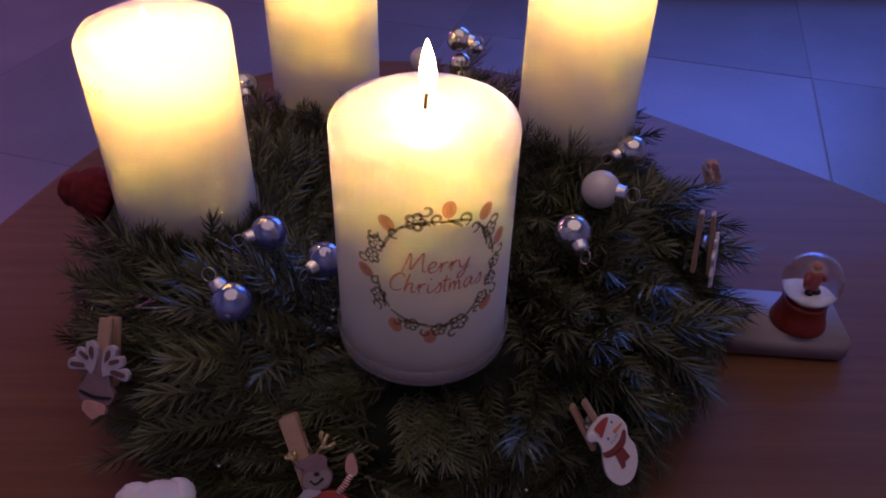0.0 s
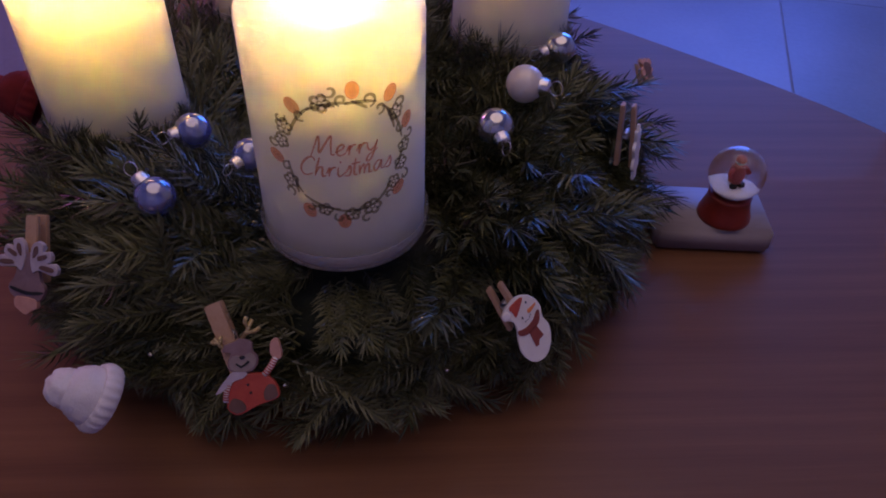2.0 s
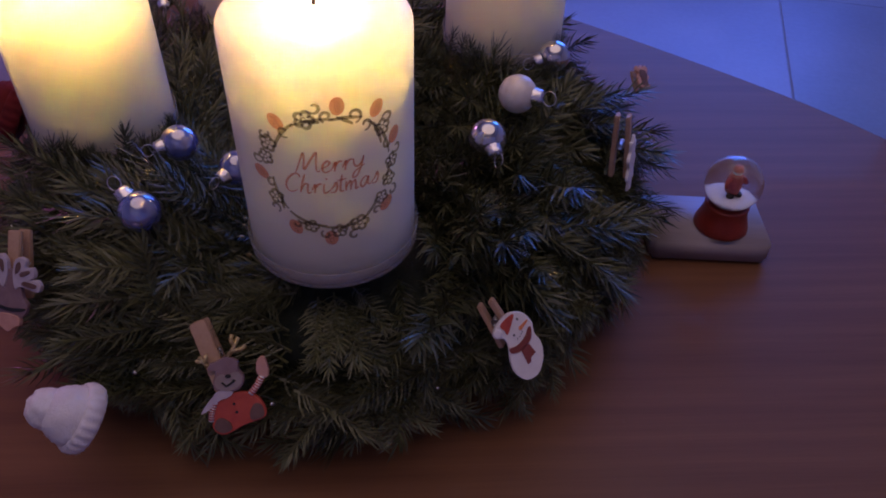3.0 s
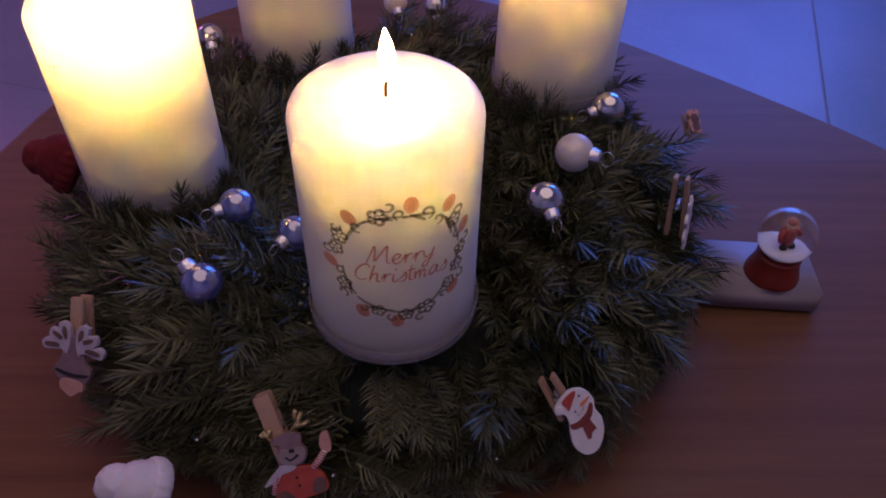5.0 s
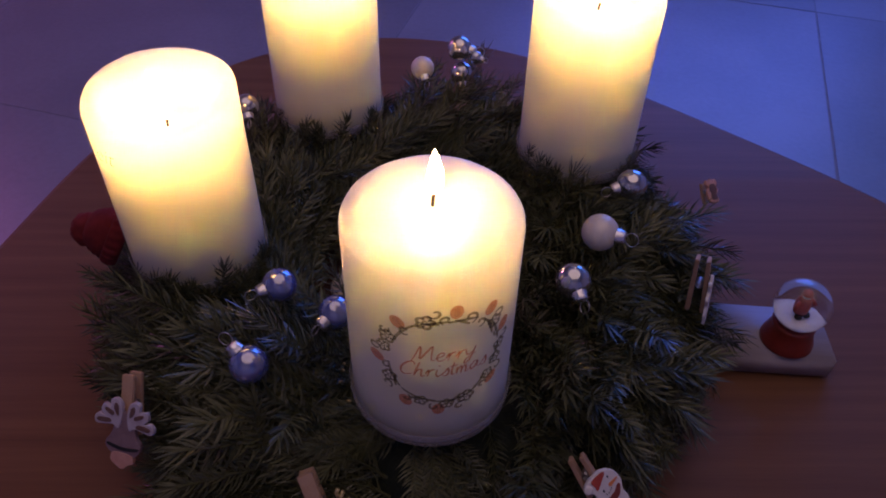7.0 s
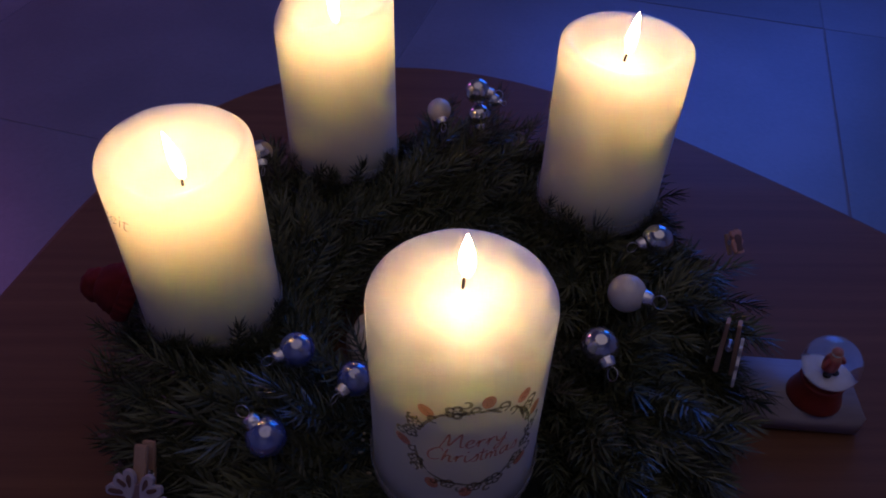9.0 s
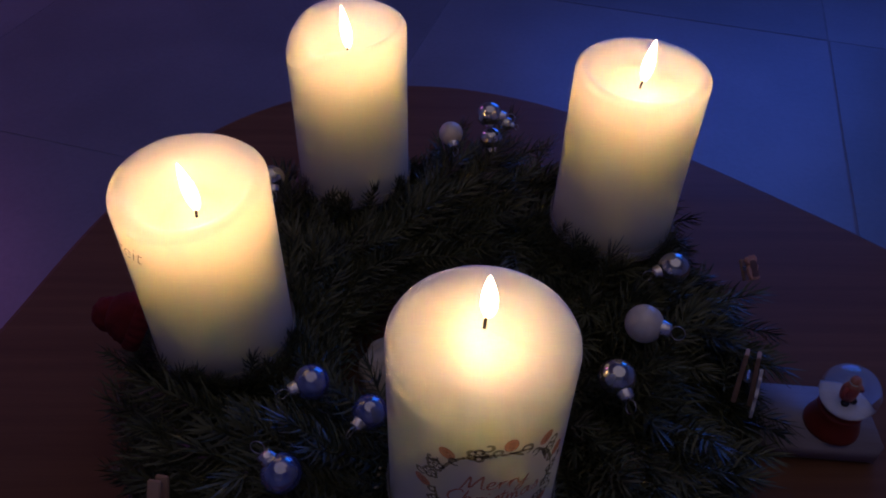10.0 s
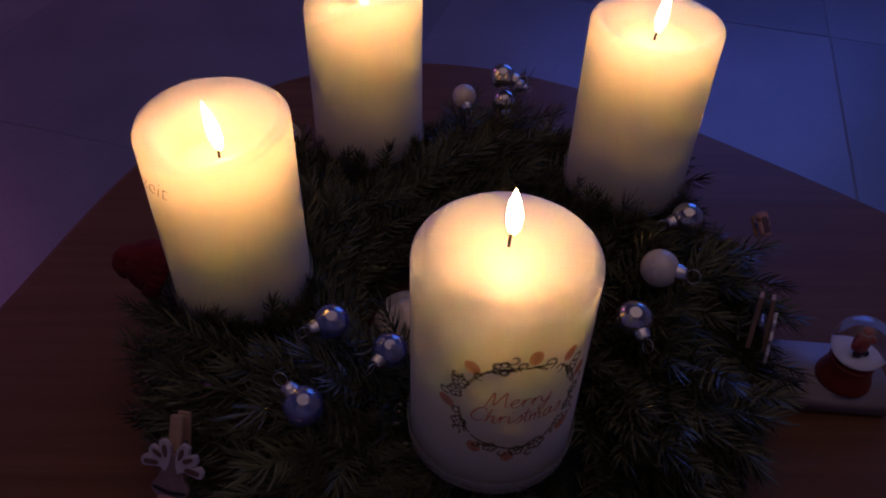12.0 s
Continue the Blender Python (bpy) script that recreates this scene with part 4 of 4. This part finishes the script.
layer(far_clip, "face", [smooth_outline(mm([(-4, -7), (4, -7), (3.6, -2), (5, 2), (3, 6), (-3, 6), (-5, 2), (-3.6, -2)]), 4)], 0.0022, BROWN_PAINT, "brown painted face")

# ---- knitted hats ----


def knitted_hat(name, label, material, m, r):
    """A tiny hat: crown, ribbed turn-up and a pompom; z is its crown's way."""
    ob = thing(name, label, "knitted hat", m, "tiny knitted hats")
    crown = bmesh.new()
    n = 44
    rings = []
    for j in range(15):
        a = math.pi / 2 * j / 14
        ring = []
        for i in range(n):
            b = 2 * math.pi * i / n
            k = 1 + 0.028 * math.cos(22 * b) * math.cos(a) + 0.02 * math.cos(j * math.pi + 22 * b) + 0.06 * noise.noise(Vector((math.cos(b), math.sin(b), j * 0.15)) * 1.6)
            ring.append(crown.verts.new((r * 0.94 * k * math.cos(b) * math.cos(a) ** 0.7, r * 0.94 * k * math.sin(b) * math.cos(a) ** 0.7, r * 1.05 * math.sin(a))))
        rings.append(ring)
    for a, b in zip(rings, rings[1:]):
        for i in range(n):
            crown.faces.new((a[i], a[(i + 1) % n], b[(i + 1) % n], b[i]))
    part("crown", crown, material, ob)
    rib = bmesh.new()
    rings = []
    n = 88
    for j in range(11):
        a = 2 * math.pi * j / 11
        rings.append([rib.verts.new(((r * 0.97 + r * 0.12 * math.cos(a) + (0.045 * r * math.cos(22 * 2 * math.pi * i / n)) * max(0, math.cos(a))) * math.cos(2 * math.pi * i / n),
                                     (r * 0.97 + r * 0.12 * math.cos(a) + (0.045 * r * math.cos(22 * 2 * math.pi * i / n)) * max(0, math.cos(a))) * math.sin(2 * math.pi * i / n), r * 0.30 * math.sin(a) - r * 0.1)) for i in range(n)])
    for j in range(11):
        for i in range(n):
            rib.faces.new((rings[j][i], rings[j][(i + 1) % n], rings[(j + 1) % 11][(i + 1) % n], rings[(j + 1) % 11][i]))
    part("turn_up", rib, material, ob, "ribbed turn-up")
    ball = bmesh.new()
    bmesh.ops.create_icosphere(ball, subdivisions=4, radius=r * 0.64)
    for v in ball.verts:
        v.co *= 1 + 0.10 * noise.noise(v.co / r * 5) + 0.06 * noise.noise(v.co / r * 16)
    part("pompom", ball, material, ob, "fluffy pompom", m=pose(-r * 0.12, r * 0.3, r * 0.86))
    return ob


knitted_hat("knitted_hat", "tiny white knitted hat with pompom hung on the wreath", KNIT_WHITE, facing((-0.1140, 0.1800, 0.0520), (0.3, 0.5, 0.6), (-0.62, -0.1, 0.58)), 0.0134)
knitted_hat("knitted_hat", "tiny red knitted hat with pompom hung on the wreath", KNIT_RED, facing((-0.1890, 0.3540, 0.0910), (0.2, 0.6, 0.5), (-0.75, 0.0, 0.4)), 0.0155)

# ---- snow globe on its block ----
block = tagged(part("wooden_block", box(-0.036, 0.036, -0.0245, 0.021, 0, 0.018, 0.0028), BLOCK, m=pose(0.2085, 0.3470, 0.0, 0, 0, -5)), "pale limed wooden block lying on the table", "block")
globe = thing("snow_globe", "small snow globe with a red base on a pale block", "snow globe", pose(0.2145, 0.3375, 0.018))
part("base", lathe([(0, 0), (0.0155, 0), (0.0162, 0.0008), (0.0160, 0.003), (0.0145, 0.0075), (0.0132, 0.0125), (0.0128, 0.0160), (0.0131, 0.0172), (0.0120, 0.0178), (0, 0.0178)], 48), GLOBE_RED, globe, "red glazed base")
GR, GZ = 0.0166, 0.0320
ball = part("glass_ball", lathe([(0, -GR * 0.98)] + [(GR * math.sin(a), -GR * math.cos(a)) for a in (math.pi * i / 32 for i in range(1, 32))] + [(0, GR)], 56), GLASS, globe, "clear filled glass ball", m=pose(0, 0, GZ))
sn = bmesh.new()
sr = GR * 0.955
lathe([(0, -sr)] + [(sr * math.sin(a), -sr * math.cos(a)) for a in (radians(q) for q in range(10, 57, 6))] + [(sr * 0.7, -sr * 0.52), (sr * 0.35, -sr * 0.48), (0, -sr * 0.47)], 48, sn)
for v in sn.verts:
    if v.co.z > -sr * 0.58:
        v.co.z += 0.0006 * noise.noise(v.co * 260)
part("snow", sn, SNOW, globe, "white snow filling", m=pose(0, 0, GZ))
doll = bmesh.new()
lathe([(0, 0), (0.0034, 0.0), (0.0040, 0.003), (0.0042, 0.006), (0.0030, 0.010), (0.0022, 0.0112), (0, 0.0114)], 16, doll, pose(0, 0, -0.0025))
n_red = len(doll.faces)
for s in (-1, 1):
    tube([(s * 0.003, 0, 0.006), (s * 0.0056, -0.0006, 0.0035), (s * 0.006, -0.002, 0.0015)], 0.0012, 8, doll)
n_arm = len(doll.faces)
lathe([(0, 0), (0.0022, 0.0008), (0.003, 0.0026), (0.0024, 0.0048), (0.0012, 0.0058), (0, 0.006)], 16, doll, pose(0, 0, 0.0082))
for s in (-1, 1):
    lathe([(0, 0), (0.0018, 0), (0.002, 0.001), (0.0014, 0.002), (0, 0.002)], 12, doll, pose(s * 0.0024, -0.0024, -0.0044))
doll.faces.ensure_lookup_table()
for i, f in enumerate(doll.faces):
    c = f.calc_center_median()
    f.material_index = 0 if i < n_arm else (2 if c.z < 0.001 else (1 if c.z < 0.0118 else 0))
part("figurine", doll, [RED_PAINT, SNOW_PAINT, BLACK_PAINT], globe, "tiny red figurine with black boots", m=pose(0.0005, 0.001, GZ - 0.0028, 0, 0, 20) @ Matrix.Scale(0.95, 4))

# ---- thin wire with tiny bulbs in the twigs ----
rng = random.Random(5)
string = thing("fairy_light_string", "thin green wire with tiny unlit bulbs wound in twigs", "fairy lights", pose(CX, CY, 0))
pts = []
for i in range(120):
    th = radians(190 + 150 * i / 119)
    p = ring_point(th, radians(-18 + 22 * math.sin(i * 0.35)), 1.16)
    pts.append(tuple(p + Vector((0, 0, 0.004 * noise.noise(Vector((i * 0.2, 0, 0)))))))
part("wire", tube(pts, 0.00045, 6), WIRE, string)
for i in range(6, 119, 9):
    d = Vector(pts[i + 1]) - Vector(pts[i])
    part("bulb", lathe([(0, 0), (0.0011, 0.0002), (0.0013, 0.003), (0.0008, 0.0048), (0, 0.0052)], 10), SILVER, string, "tiny glassy bulb", m=facing(pts[i], d, Vector((rng.gauss(0, 0.5), rng.gauss(-0.6, 0.4), 0.5))))

for i in range(4):  # a few bulbs beside the printed candle
    q = Vector((-0.056 + 0.0018 * i + rng.gauss(0, 0.0015) - CX, 0.266 - 0.006 * i + rng.gauss(0, 0.002) - CY, 0.086 - 0.0025 * i))
    part("bulb", lathe([(0, 0), (0.0007, 0.0002), (0.0008, 0.0018), (0.0005, 0.0028), (0, 0.0031)], 10), GOLD, string, "tiny glassy bulb", m=facing(q, (1, 0, 0), Vector((rng.gauss(0, 0.5), -0.5, 0.7))))

# ---- floor tiles ----
tile_mesh = mesh_of("floor_tile", box(-0.449, 0.449, -0.449, 0.449, -0.012, 0.0, 0.0015), TILE, False)
turn = radians(-17)
for i in range(-5, 7):
    for j in range(-5, 7):
        u, v = (i + 0.5) * 0.9, (j + 0.5) * 0.9 - 0.378
        x = 0.757 + u * math.cos(turn) - v * math.sin(turn)
        y = 1.215 + u * math.sin(turn) + v * math.cos(turn)
        if -2.9 < x < 3.1 and -2.7 < y < 3.6:
            at = pose(x, y, FLOOR_Z + rng.uniform(-0.0004, 0.0004), 0, 0, -17)
            data = tile_mesh
            if not (-1.7 < x < 1.9 and -1.5 < y < 2.4):  # cut along the walls
                bm = box(-0.449, 0.449, -0.449, 0.449, -0.012, 0.0, 0.0015)
                bmesh.ops.transform(bm, matrix=at, verts=bm.verts)
                for co, no in (((-2.4, 0, 0), (-1, 0, 0)), ((2.6, 0, 0), (1, 0, 0)), ((0, -2.2, 0), (0, -1, 0)), ((0, 3.1, 0), (0, 1, 0))):
                    bmesh.ops.bisect_plane(bm, geom=bm.verts[:] + bm.edges[:] + bm.faces[:], plane_co=co, plane_no=no, clear_outer=True)
                if not bm.faces:
                    bm.free()
                    continue
                bmesh.ops.transform(bm, matrix=at.inverted(), verts=bm.verts)
                data = mesh_of("floor_tile", bm, TILE, False)
            ob = new("tile", data)
            ob.parent = floor
            ob.matrix_basis = at

# ---- fir twigs nearest to the camera ----
for m, p, k, s in NEAR:
    ob = new("fir_twig", TWIG_MESHES[k])
    ob.parent = wreath
    ob.matrix_basis = m @ Matrix.Scale(s, 4)
